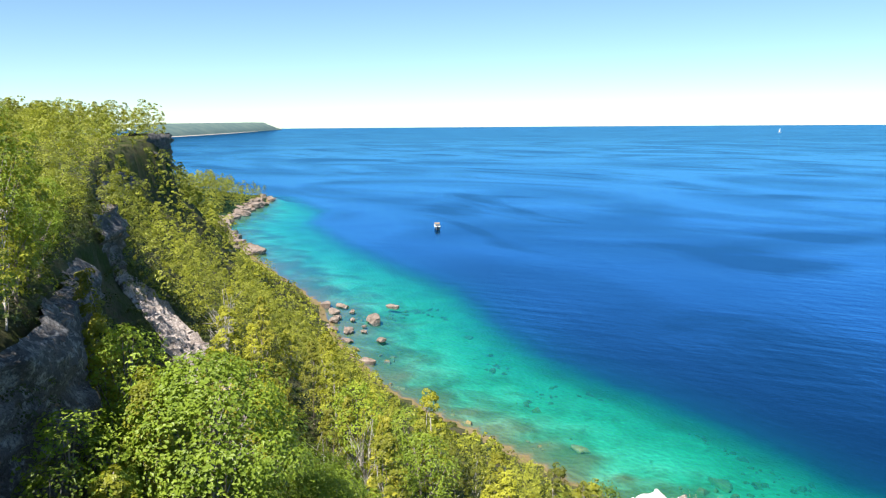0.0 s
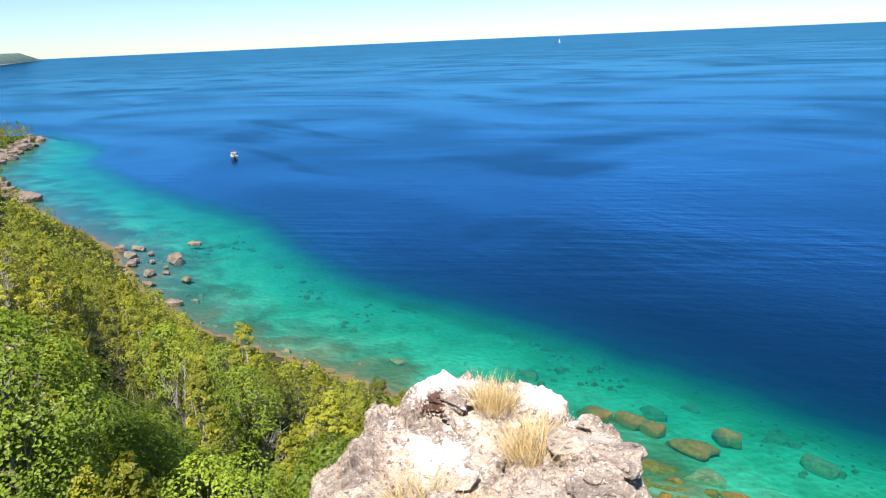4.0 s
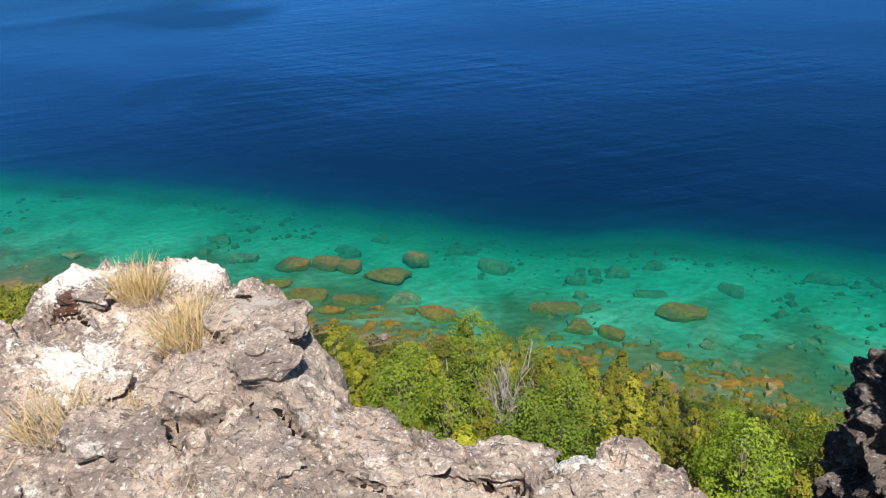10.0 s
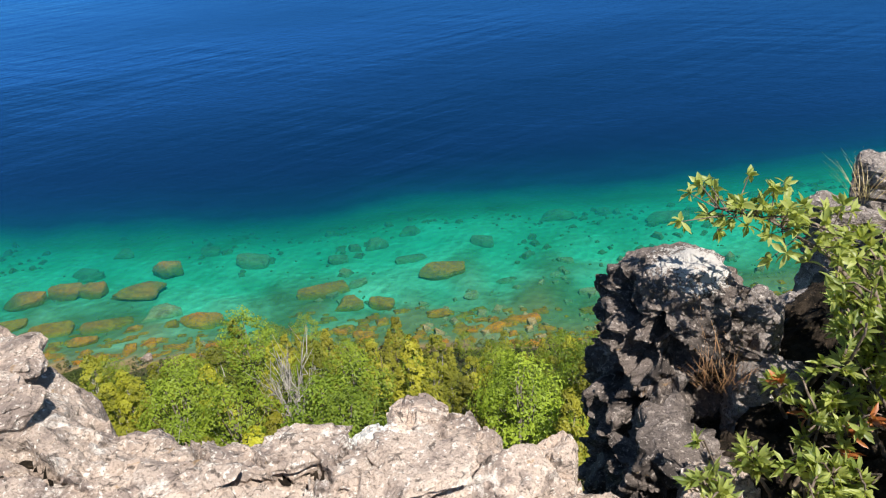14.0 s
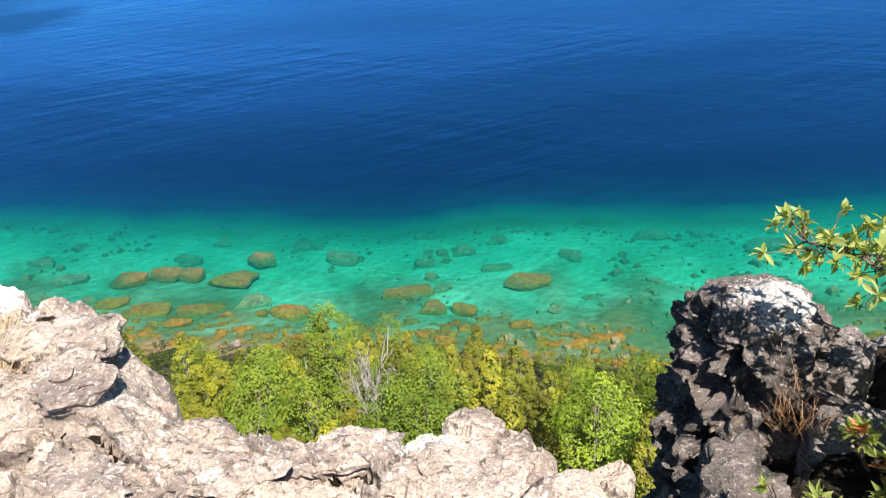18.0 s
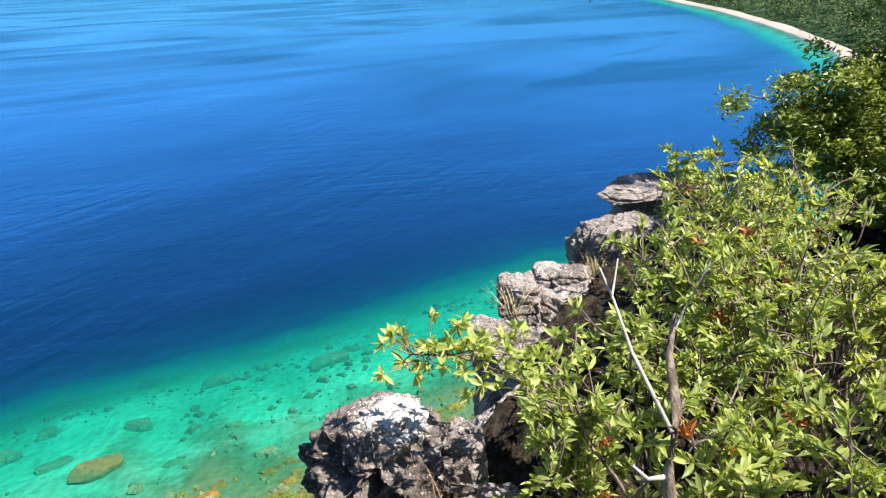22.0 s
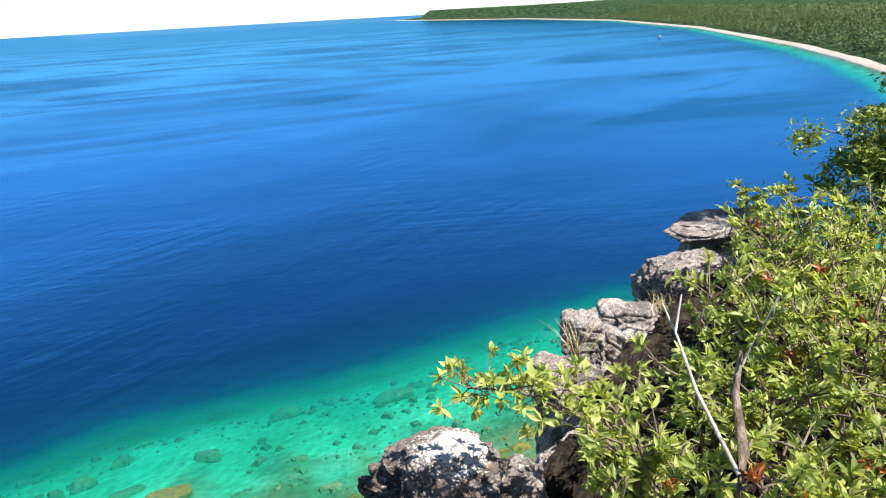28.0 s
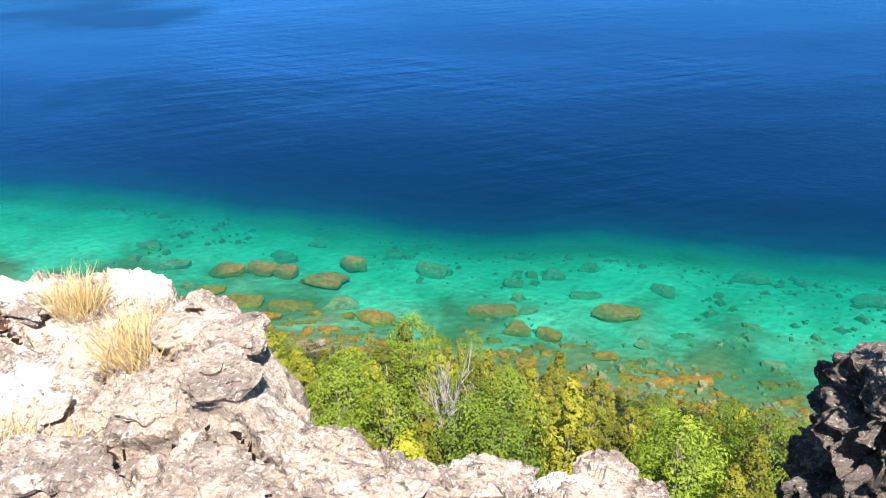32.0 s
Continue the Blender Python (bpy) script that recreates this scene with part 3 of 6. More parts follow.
def rock_ledge(name, poly, height, drop=5.0, seed=0, cracks=()):
    """A ledge of limestone with a worn, pitted, fissured top that breaks off along its outline."""
    ax = np.concatenate([np.arange(-2.95, 1.3, 0.0115), np.arange(1.3, 8.1, 0.04)])
    ay = np.concatenate([np.arange(-2.4, 0.95, 0.04), np.arange(0.95, 2.9, 0.0115), np.arange(2.9, 5.2, 0.04)])
    X, Y = np.meshgrid(ax, ay, indexing="ij")
    x, y = X.ravel(), Y.ravel()
    p = np.stack([x, y, 0 * x], -1)
    w = p + 0.05 * np.stack([vnoise(p * 6, 31), vnoise(p * 6, 32), 0 * x], -1) + 0.018 * np.stack([vnoise(p * 17, 33), vnoise(p * 17, 34), 0 * x], -1)
    d = inside_distance(x, y, poly) + 0.045 + 0.05 * fbm(p * 4.0, 3, 0.6, seed) + 0.016 * ridged(w * 15, 2, 0.5, seed + 4)
    z = height(x, y) + 0.045 * fbm(p * 1.6, 3, 0.5, seed + 1) + 0.012 * ridged(w * 5, 3, 0.5, seed + 2)
    # fractured faces from a forearm's length down to a thumb's width
    z += facets(w * [3.2, 4.6, 1], seed + 60, 0.05, 0.08) + facets(w * [8.5, 12, 1], seed + 61, 0.024, 0.06) + facets(w * [21, 27, 1], seed + 62, 0.009, 0.026)
    lay = fbm(w * 1.5, 4, 0.5, seed + 6) * 3.0
    z += 0.022 * (np.floor(lay) + np.clip((lay % 1) * 11, 0, 1))
    # fissures and solution pits
    fis = np.abs(vnoise(w * np.array([2.2, 3.4, 1]), seed + 7))
    z -= 0.06 * np.clip(1 - fis / 0.035, 0, 1) ** 0.6 * np.clip(vnoise(p * 2.5, seed + 17) * 3 + 0.6, 0, 1)
    hole = np.clip(1 - worley(w * [8, 11, 1], seed + 18) / 0.26, 0, 1) ** 0.4
    z -= 0.06 * hole * np.clip(vnoise(p * 3.1, seed + 19) * 4 - 0.6, 0, 1)
    hole = np.clip(1 - worley(w * [24, 30, 1], seed + 20) / 0.30, 0, 1) ** 0.5
    z -= 0.018 * hole * np.clip(vnoise(p * 5, seed + 21) * 3 + 0.2, 0, 1)
    z += 0.004 * vnoise(p * 52, seed + 22)
    over, crack_shade = np.zeros(len(x)), np.zeros(len(x), int)
    for rank, (line, width, deep) in enumerate(cracks, 1):
        width, deep = 1.2 * width, 0.62 * deep
        e = line_distance(x, y, line) + 0.010 * vnoise(p * 14, seed + 8) + 0.003 * vnoise(p * 37, seed + 9)
        z += 0.5 * deep * np.clip(1 + e / 0.22, 0, 1) ** 1.5 * np.clip(-e / (0.7 * width), 0, 1)
        z -= 0.75 * deep * np.clip(1.5 - np.abs(e) / width, 0, 1) ** 0.5
        # crack faces picked here get a dark colour in place of shade
        crack_shade = np.where(np.abs(e) < 0.6 * width, rank, crack_shade)
        over = np.maximum(over, np.clip((-e / width - 0.7) * 1.2, 0, 1) * np.clip(1 + e / 0.16, 0, 1) * (0.010 + 2.0 * width))
    z -= 0.06 * np.clip(1 - d / 0.10, 0, 1) ** 2
    off = np.clip(-d, 0, None)
    z = np.where(d < 0, z - drop * np.clip(off / 0.3, 0, 1) ** 0.55, z)
    sway = np.where(d < 0, 1.0, 0.3)
    q = np.stack([p[:, 0] * 6, p[:, 1] * 6, z * 6], -1)
    x = x + sway * (0.02 * vnoise(q, seed + 11) + 0.008 * vnoise(q * 3, seed + 23))
    y = y + sway * (0.02 * vnoise(q, seed + 12) + 0.008 * vnoise(q * 3, seed + 24)) - over
    f = grid_faces(len(ax), len(ay))
    f = f[(d[f] > -0.34).any(1)]
    fx, fy = x[f].mean(1), y[f].mean(1)
    wob = 0.12 * vnoise(np.stack([fx * 6, fy * 6, 0 * fx], -1), 77)
    bedded = fx + wob > 1.12 + 0.25 * np.clip(fy - 2.2, 0, 9)
    which = np.where(bedded, 0, crack_shade[f].min(1))
    crack = which > 0
    west = (fx + wob < -0.98) & ~crack & ~bedded
    root = new(name)
    for kind, pick, mat, text in (("outcrop_block", west, rock_pale, "pale lichen-crusted block"), ("rim_slab", ~(west | crack | bedded), rock_pale, "grey-buff broken rim"),
                                  ("crevice_soil", crack, litter_shade_mat, "dark faces that put shade into the crevices"), ("earth_bed", bedded, litter_shade_mat, "dark leaf litter and earth")):
        if not pick.any():
            continue
        used = np.unique(f[pick])
        back = np.zeros(len(x), np.int64)
        back[used] = np.arange(len(used))
        bit = part(kind, mesh_of(kind, np.stack([x, y, z], -1)[used], back[f[pick]], False), mat, root, text)
        if kind == "crevice_soil":
            tagged(bit, kind="stuff")
    return root


def round_rock(name, radii, seed=0, n=40, lump=0.25, pit=0.0, flat=0.0, square=2.6):
    """A boulder: a squared-off ball, knobbly and pitted, with a flattened top where asked."""
    s = np.linspace(-1, 1, n)
    vs, fs, base = [], [], 0
    for ax in range(3):
        for sg in (-1, 1):
            A, B = np.meshgrid(np.tan(s * math.pi / 4), np.tan(s * math.pi / 4), indexing="ij")
            v = np.zeros((n * n, 3))
            v[:, ax], v[:, (ax + 1) % 3], v[:, (ax + 2) % 3] = sg, A.ravel(), B.ravel()
            f = grid_faces(n, n)
            vs.append(v), fs.append((f if sg > 0 else f[:, ::-1]) + base)
            base += n * n
    v, f = np.concatenate(vs), np.concatenate(fs)
    key = np.round(v * 1e5).astype(np.int64)
    _, first, back = np.unique(key, axis=0, return_index=True, return_inverse=True)
    v, f = v[first], back.ravel()[f]
    v = v / (np.abs(v) ** square).sum(1, keepdims=True) ** (1 / square)
    R = np.asarray(radii, float)
    u = v / np.linalg.norm(v, axis=1, keepdims=True)
    size = float(np.cbrt(R.prod()))
    q = v * R / size
    k = lump * fbm(q * 1.3 + seed * 3.7, 3, 0.5, seed) + 0.3 * lump * ridged(q * 4.0 + seed, 3, 0.5, seed + 2)
    if pit:
        k += pit * (0.5 - worley(q * 2.6, seed + 5)) * 0.55 + pit * (0.5 - worley(q * 6.5, seed + 6)) * 0.25
        k -= pit * 0.32 * np.clip(1 - np.abs(vnoise(q * 2.2, seed + 7)) / 0.15, 0, 1)
    nrm = np.sign(v) * np.abs(v) ** (square - 1) / R
    nrm /= np.linalg.norm(nrm, axis=1, keepdims=True) + 1e-9
    v = v * R + nrm * (k * R.min())[:, None] if pit else v * R * (1 + k)[:, None]
    if flat:
        zt = R[2] * flat
        v[:, 2] = np.where(v[:, 2] > zt, zt + (v[:, 2] - zt) * 0.15, v[:, 2])
    return mesh_of(name, v, f, True)


def karst_rock(name, radii, seed=0, n=110, depth=1.0, square=3.0):
    """A tower of rock eaten into knobs and deep black hollows."""
    me = round_rock(name, radii, seed, n, 0.10, 0.0, 0.0, square)
    v = np.zeros(len(me.vertices) * 3, np.float32)
    me.vertices.foreach_get("co", v)
    v = v.reshape(-1, 3).astype(float)
    R = np.asarray(radii, float)
    nrm = v / R**2
    nrm /= np.linalg.norm(nrm, axis=1, keepdims=True) + 1e-9
    w = v + 0.04 * np.stack([vnoise(v * 7, seed + k) for k in (41, 42, 43)], -1)
    k = 0.07 * (0.5 - worley(w * 4.5, seed + 5)) + 0.13 * (0.5 - worley(w * 9.5, seed + 6)) + 0.055 * (0.5 - worley(w * 21, seed + 7)) + 0.03 * fbm(w * 8, 3, 0.6, seed + 13)
    hole = np.clip(1 - worley(w * [4.4, 4.4, 5.2], seed + 9) / 0.42, 0, 1) ** 0.45 + 0.5 * np.clip(1 - worley(w * 8.5, seed + 10) / 0.34, 0, 1) ** 0.5
    k -= 0.20 * hole * np.clip((R[2] * 0.95 - v[:, 2]) / 0.1, 0, 1)
    k *= 1 - 0.8 * np.clip((v[:, 2] / R[2] - 0.86) / 0.1, 0, 1)
    v = v + nrm * (depth * k)[:, None] + 0.012 * np.stack([vnoise(w * 16, seed + k) for k in (51, 52, 53)], -1)
    cap = 0.93 * R[2]
    v[:, 2] = np.where(v[:, 2] > cap, cap + 0.35 * (v[:, 2] - cap), v[:, 2])
    me.vertices.foreach_set("co", v.astype(np.float32).ravel())
    me.polygons.foreach_set("use_smooth", np.zeros(len(me.polygons), bool))
    me.update()
    return me


def rock_thing(name, me, material, where, label, turn=0.0, tilt=0.0, group="", category="rock"):
    ob = part(name, me, material)
    ob.matrix_world = pose(*where, tilt, 0, turn)
    return tagged(ob, label, category, group)


# ---- the ledge underfoot ----
OUTCROP = [(-2.15, 1.05), (-2.38, 1.80), (-2.50, 2.17), (-2.52, 2.46), (-2.24, 2.55), (-1.95, 2.66), (-1.77, 2.58), (-1.60, 2.40), (-1.45, 2.42), (-1.28, 2.31),
           (-1.10, 2.06), (-0.93, 1.88), (-0.79, 1.94), (-0.66, 1.80), (-0.52, 1.77), (-0.38, 1.88), (-0.22, 1.83), (0.04, 2.00), (0.24, 1.89),
           (0.30, 1.80), (0.50, 1.82), (0.47, 1.62), (0.75, 1.50), (1.0, 1.85), (1.45, 2.35), (1.8, 2.75), (2.2, 2.95), (2.7, 3.45), (3.2, 3.75), (3.9, 4.2),
           (4.4, 4.3), (5.1, 4.75), (5.8, 4.4), (7.6, 3.0), (7.6, -2.0), (-2.4, -2.0), (-2.1, 0.2)]


def ledge_height(x, y):
    block = np.clip((x + 1.72) / 0.10, 0, 1) * np.clip((-0.98 - x) / 0.16, 0, 1) * np.clip((y - 1.70) / 0.18, 0, 1)
    return 38.28 + 0.11 * block - 0.10 * np.clip((x + 1.2) / 1.6, 0, 1) + 0.05 * np.clip(-1.5 - x, 0, 1) - 0.35 * np.clip((x - 0.6) / 0.5, 0, 1) - 0.05 * np.clip(x - 2, 0, 4)


CRACKS = [([(-1.47, 1.71), (-1.38, 1.70), (-1.28, 1.72)], 0.016, 0.12), ([(-1.26, 1.77), (-1.17, 1.72)], 0.014, 0.11), ([(-1.20, 1.79), (-1.08, 1.77), (-0.98, 1.70)], 0.018, 0.14),
          ([(-1.51, 2.07), (-1.44, 2.05), (-1.39, 2.02)], 0.011, 0.08), ([(-1.35, 2.06), (-1.28, 2.05), (-1.22, 2.01)], 0.015, 0.11), ([(-1.40, 1.86), (-1.41, 1.94), (-1.39, 2.01)], 0.012, 0.07),
          ([(-1.62, 2.30), (-1.45, 2.29)], 0.012, 0.05), ([(-2.36, 2.15), (-2.26, 2.20), (-2.18, 2.18)], 0.016, 0.06), ([(-2.14, 1.34), (-2.06, 1.36), (-1.98, 1.36)], 0.026, 0.07),
          ([(-0.37, 1.70), (-0.30, 1.72), (-0.24, 1.67)], 0.022, 0.12), ([(-0.1, 1.52), (0.05, 1.44), (0.1, 1.36)], 0.016, 0.09), ([(-0.72, 1.55), (-0.64, 1.52)], 0.016, 0.08),
          ([(-1.78, 2.10), (-1.68, 1.93), (-1.66, 1.7)], 0.014, 0.06), ([(-1.40, 1.57), (-1.35, 1.56)], 0.012, 0.06), ([(-1.95, 1.95), (-1.86, 1.97)], 0.013, 0.06)]
ledge = rock_ledge("limestone_ledge", OUTCROP, ledge_height, 5.0, 3, CRACKS)
tagged(ledge, "weathered pale grey limestone ledge with fissures and white lichen", "rock ledge")



def ledge_top(x, y):
    """Height of the ledge's surface."""
    best = (9.0, 38.3)
    for ob in ledge.children:
        co = np.zeros(len(ob.data.vertices) * 3, np.float32)
        ob.data.vertices.foreach_get("co", co)
        co = co.reshape(-1, 3)
        d = np.hypot(co[:, 0] - x, co[:, 1] - y)
        best = min(best, (float(d.min()), float(co[d.argmin(), 2])))
    return best[1]


rock_thing("limestone_pillar", karst_rock("limestone_pillar", (0.33, 0.34, 1.24), 4, 150), rock_shaded,
           (1.20, 2.70, 37.0), "pitted limestone knob with shade and a sunlit crown painted into its colour", category="rock")
rock_thing("limestone_boulder", karst_rock("limestone_boulder", (0.20, 0.19, 0.28), 9, 60, 1.0), rock_shaded,
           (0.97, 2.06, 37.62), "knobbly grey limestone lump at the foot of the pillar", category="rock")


def broken_block(name, radii, seed, n=40, cuts=9, undercut=0.0):
    """An angular block of bedded limestone: a box cut by skew planes, with worn edges, bedding grooves and pits."""
    me = round_rock(name, (1, 1, 1), seed, n, 0.0, 0.0, 0.0, 7.0)
    v = np.zeros(len(me.vertices) * 3, np.float32)
    me.vertices.foreach_get("co", v)
    v = v.reshape(-1, 3).astype(float)
    rng = np.random.default_rng(seed)
    for _ in range(cuts):
        d = rng.normal(size=3) * [1, 1, 0.45]
        d /= np.linalg.norm(d)
        v = v - np.clip(v @ d - rng.uniform(0.78, 1.08), 0, None)[:, None] * d
    v *= np.asarray(radii, float)
    if undercut:
        low = np.clip(0.35 - v[:, 2] / radii[2], 0, 1.2)
        v[:, :2] *= (1 - undercut * np.clip(low, 0, 1))[:, None]
    out = v / (np.linalg.norm(v, axis=1, keepdims=True) + 1e-9)
    w = v + 0.03 * np.stack([vnoise(v * 8, seed + k) for k in (1, 2, 3)], -1)
    bed = v[:, 2] * 13 + 1.2 * vnoise(v * 3, seed + 4)
    k = 0.024 * fbm(w * 6, 4, 0.55, seed + 5) + 0.012 * ridged(w * 17, 3, 0.55, seed + 6)
    k -= 0.028 * np.clip(1 - np.abs((bed % 1) - 0.5) / 0.16, 0, 1) * (np.abs(out[:, 2]) < 0.75)
    k -= 0.05 * np.clip(1 - np.abs(vnoise(w * 5, seed + 7)) / 0.09, 0, 1) * np.clip(0.5 + 2 * vnoise(v * 3, seed + 8), 0, 1)
    k += 0.012 * (0.4 - worley(w * 13, seed + 9))
    me.vertices.foreach_set("co", (v + out * k[:, None]).astype(np.float32).ravel())
    me.polygons.foreach_set("use_smooth", np.zeros(len(me.polygons), bool))
    me.update()
    return me


# loosened plates of the bedding: x, y, half sizes, turn
for k, (x, y, rx, ry, rz, turn) in enumerate([
        (-1.40, 1.86, 0.17, 0.13, 0.035, -8), (-1.19, 1.86, 0.13, 0.11, 0.04, 14), (-1.26, 2.12, 0.16, 0.10, 0.03, -12), (-1.46, 2.14, 0.10, 0.08, 0.025, 20), (-2.24, 2.27, 0.14, 0.08, 0.03, 8),
        (-1.92, 1.80, 0.15, 0.10, 0.025, 25), (-0.62, 1.62, 0.14, 0.09, 0.035, -15), (-0.30, 1.78, 0.12, 0.07, 0.04, 10), (0.02, 1.66, 0.16, 0.12, 0.035, -20), (0.30, 1.66, 0.12, 0.09, 0.03, 30),
        (-2.05, 1.48, 0.17, 0.10, 0.03, -10), (-1.55, 1.52, 0.16, 0.11, 0.03, 15), (-1.02, 1.55, 0.15, 0.10, 0.03, -25), (-1.75, 1.28, 0.16, 0.11, 0.03, 10)]):
    plate = part("rock_plate", broken_block("rock_plate", (rx, ry, rz), 71 + k, 26, 8, 0.22), rock_pale, ledge)
    plate.matrix_world = pose(x, y, ledge_top(x, y) + 0.35 * rz, 4 + 3 * math.sin(2.3 * k), 5 * math.cos(1.7 * k), turn)

# x, y, top, half sizes, turn, undercut
for k, (x, y, top, rx, ry, rz, turn, under) in enumerate([
        (5.46, 5.15, 37.92, 0.60, 0.38, 0.095, -20, 0.22), (5.62, 5.02, 37.79, 0.52, 0.38, 0.6, -25, 0.0), (4.66, 4.76, 37.78, 0.44, 0.32, 0.30, -24, 0.12),
        (4.75, 4.62, 37.55, 0.55, 0.40, 0.6, 10, 0.0), (3.74, 4.46, 37.66, 0.22, 0.16, 0.16, -35, 0.0), (3.12, 4.20, 37.82, 0.16, 0.17, 0.20, -30, 0.0),
        (3.44, 4.02, 37.67, 0.33, 0.25, 0.26, -28, 0.0), (3.60, 4.06, 37.45, 0.42, 0.34, 0.6, 15, 0.0), (2.68, 3.82, 37.74, 0.24, 0.22, 0.24, -40, 0.0),
        (2.90, 3.58, 37.66, 0.26, 0.20, 0.22, 20, 0.0), (2.60, 3.44, 37.52, 0.22, 0.18, 0.26, 50, 0.0), (2.85, 3.55, 37.40, 0.42, 0.36, 0.6, -10, 0.0),
        (1.52, 2.58, 38.02, 0.16, 0.15, 0.40, 25, 0.0), (1.46, 2.30, 37.90, 0.15, 0.12, 0.25, -15, 0.0), (2.22, 3.10, 37.68, 0.24, 0.20, 0.30, 30, 0.0), (1.86, 2.86, 37.72, 0.26, 0.22, 0.42, 12, 0.0), (2.15, 3.2, 37.35, 0.32, 0.28, 0.6, 40, 0.0)]):
    rock_thing("limestone_block", broken_block("limestone_block", (rx, ry, rz), 21 + k, 36, 9, under), rock_cliff_near, (x, y, top - rz),
               "grey weathered limestone block on the cliff edge", turn, group="blocks along the cliff edge")

# ---- trees ----
def tube(verts, faces, pts, radii, sides=6):
    """Adds a tapered limb through the points to the lists."""
    pts = np.asarray(pts, float)
    base = sum(len(v) for v in verts)
    tang = np.gradient(pts, axis=0)
    tang /= np.linalg.norm(tang, axis=1, keepdims=True) + 1e-9
    ref = np.where(np.abs(tang[:, 2:3]) > 0.9, [[1.0, 0, 0]], [[0, 0, 1.0]])
    a = np.cross(tang, ref)
    a /= np.linalg.norm(a, axis=1, keepdims=True) + 1e-9
    b = np.cross(tang, a)
    th = np.arange(sides) * 2 * math.pi / sides
    ring = pts[:, None] + np.asarray(radii)[:, None, None] * (np.cos(th)[None, :, None] * a[:, None] + np.sin(th)[None, :, None] * b[:, None])
    verts.append(ring.reshape(-1, 3))
    n = len(pts)
    i, j = np.meshgrid(np.arange(n - 1), np.arange(sides), indexing="ij")
    k = (j + 1) % sides
    faces.append((np.stack([i * sides + j, i * sides + k, (i + 1) * sides + k, (i + 1) * sides + j], -1).reshape(-1, 4)) + base)


def leaf_quads(rng, centres, outward, length, width, droop=0.2, spread=0.8):
    """Folded leaf sprays at the centres, facing roughly outward and up."""
    n = len(centres)
    nrm = outward + spread * rng.normal(size=(n, 3)) + [0, 0, 0.6]
    nrm /= np.linalg.norm(nrm, axis=1, keepdims=True) + 1e-9
    t = np.cross(nrm, rng.normal(size=(n, 3)))
    t /= np.linalg.norm(t, axis=1, keepdims=True) + 1e-9
    b = np.cross(nrm, t)
    L = length * rng.uniform(0.6, 1.3, (n, 1))
    W = width * rng.uniform(0.6, 1.3, (n, 1))
    tip = centres + t * L - nrm * L * droop
    v = np.stack([centres - t * L * 0.6, centres + b * W + nrm * W * 0.2, tip, centres - b * W + nrm * W * 0.2], 1)
    return v.reshape(-1, 3), np.arange(4 * n).reshape(-1, 4)


def crown(rng, kind, height, radius, clumps, leaves, leaf):
    """Leaves of one tree, in clumps on an uneven crown; the tree's foot is at 0."""
    k = np.arange(clumps)
    if kind == "cone":
        h = rng.uniform(0.04, 1.0, clumps) ** 0.85
        r = radius * (1 - h) ** 0.75 * rng.uniform(0.55, 1.0, clumps) + 0.05
        c = np.stack([0 * h, 0 * h, height * (0.12 + 0.88 * h)], -1)
        size = 0.24 * radius * (1.15 - 0.75 * h)
        lift = 0.25
    else:
        h = np.sort(rng.uniform(0, 1, clumps))
        prof = np.sqrt(np.clip(1 - (2 * h - 0.95) ** 2, 0.02, 1)) if kind == "round" else np.clip(1 - h, 0, 1) ** 0.6 * np.clip(0.5 + 2.5 * h, 0, 1) + 0.04
        r = radius * prof * np.sqrt(rng.uniform(0.35, 1.0, clumps))
        c = np.stack([0 * h, 0 * h, height * ((0.38 if kind == "round" else 0.26) + (0.6 if kind == "round" else 0.72) * h)], -1)
        size = radius * rng.uniform(0.20, 0.42, clumps) * (1.0 if kind == "round" else 1.1 - 0.5 * h)
        lift = 0.5
    a = k * 2.39996 + rng.uniform(-0.5, 0.5, clumps)
    out = np.stack([np.cos(a), np.sin(a), 0 * a], -1)
    c = c + out * r[:, None] + rng.normal(size=(clumps, 3)) * radius * 0.06
    u = rng.normal(size=(clumps, leaves, 3))
    u /= np.linalg.norm(u, axis=2, keepdims=True)
    side = out + [0, 0, 0.8]
    inward = (u * side[:, None]).sum(2, keepdims=True) < -0.25
    u = np.where(inward, -u, u) * rng.uniform(0.55, 1.0, (clumps, leaves, 1)) ** 0.35
    u[:, :, 2] *= 0.72
    pts = c[:, None] + u * size[:, None, None]
    o = u + 0.5 * out[:, None] + [0, 0, lift]
    v, f = leaf_quads(rng, pts.reshape(-1, 3), o.reshape(-1, 3), leaf, leaf * 0.52, 0.25, 0.42)
    return v, f, c


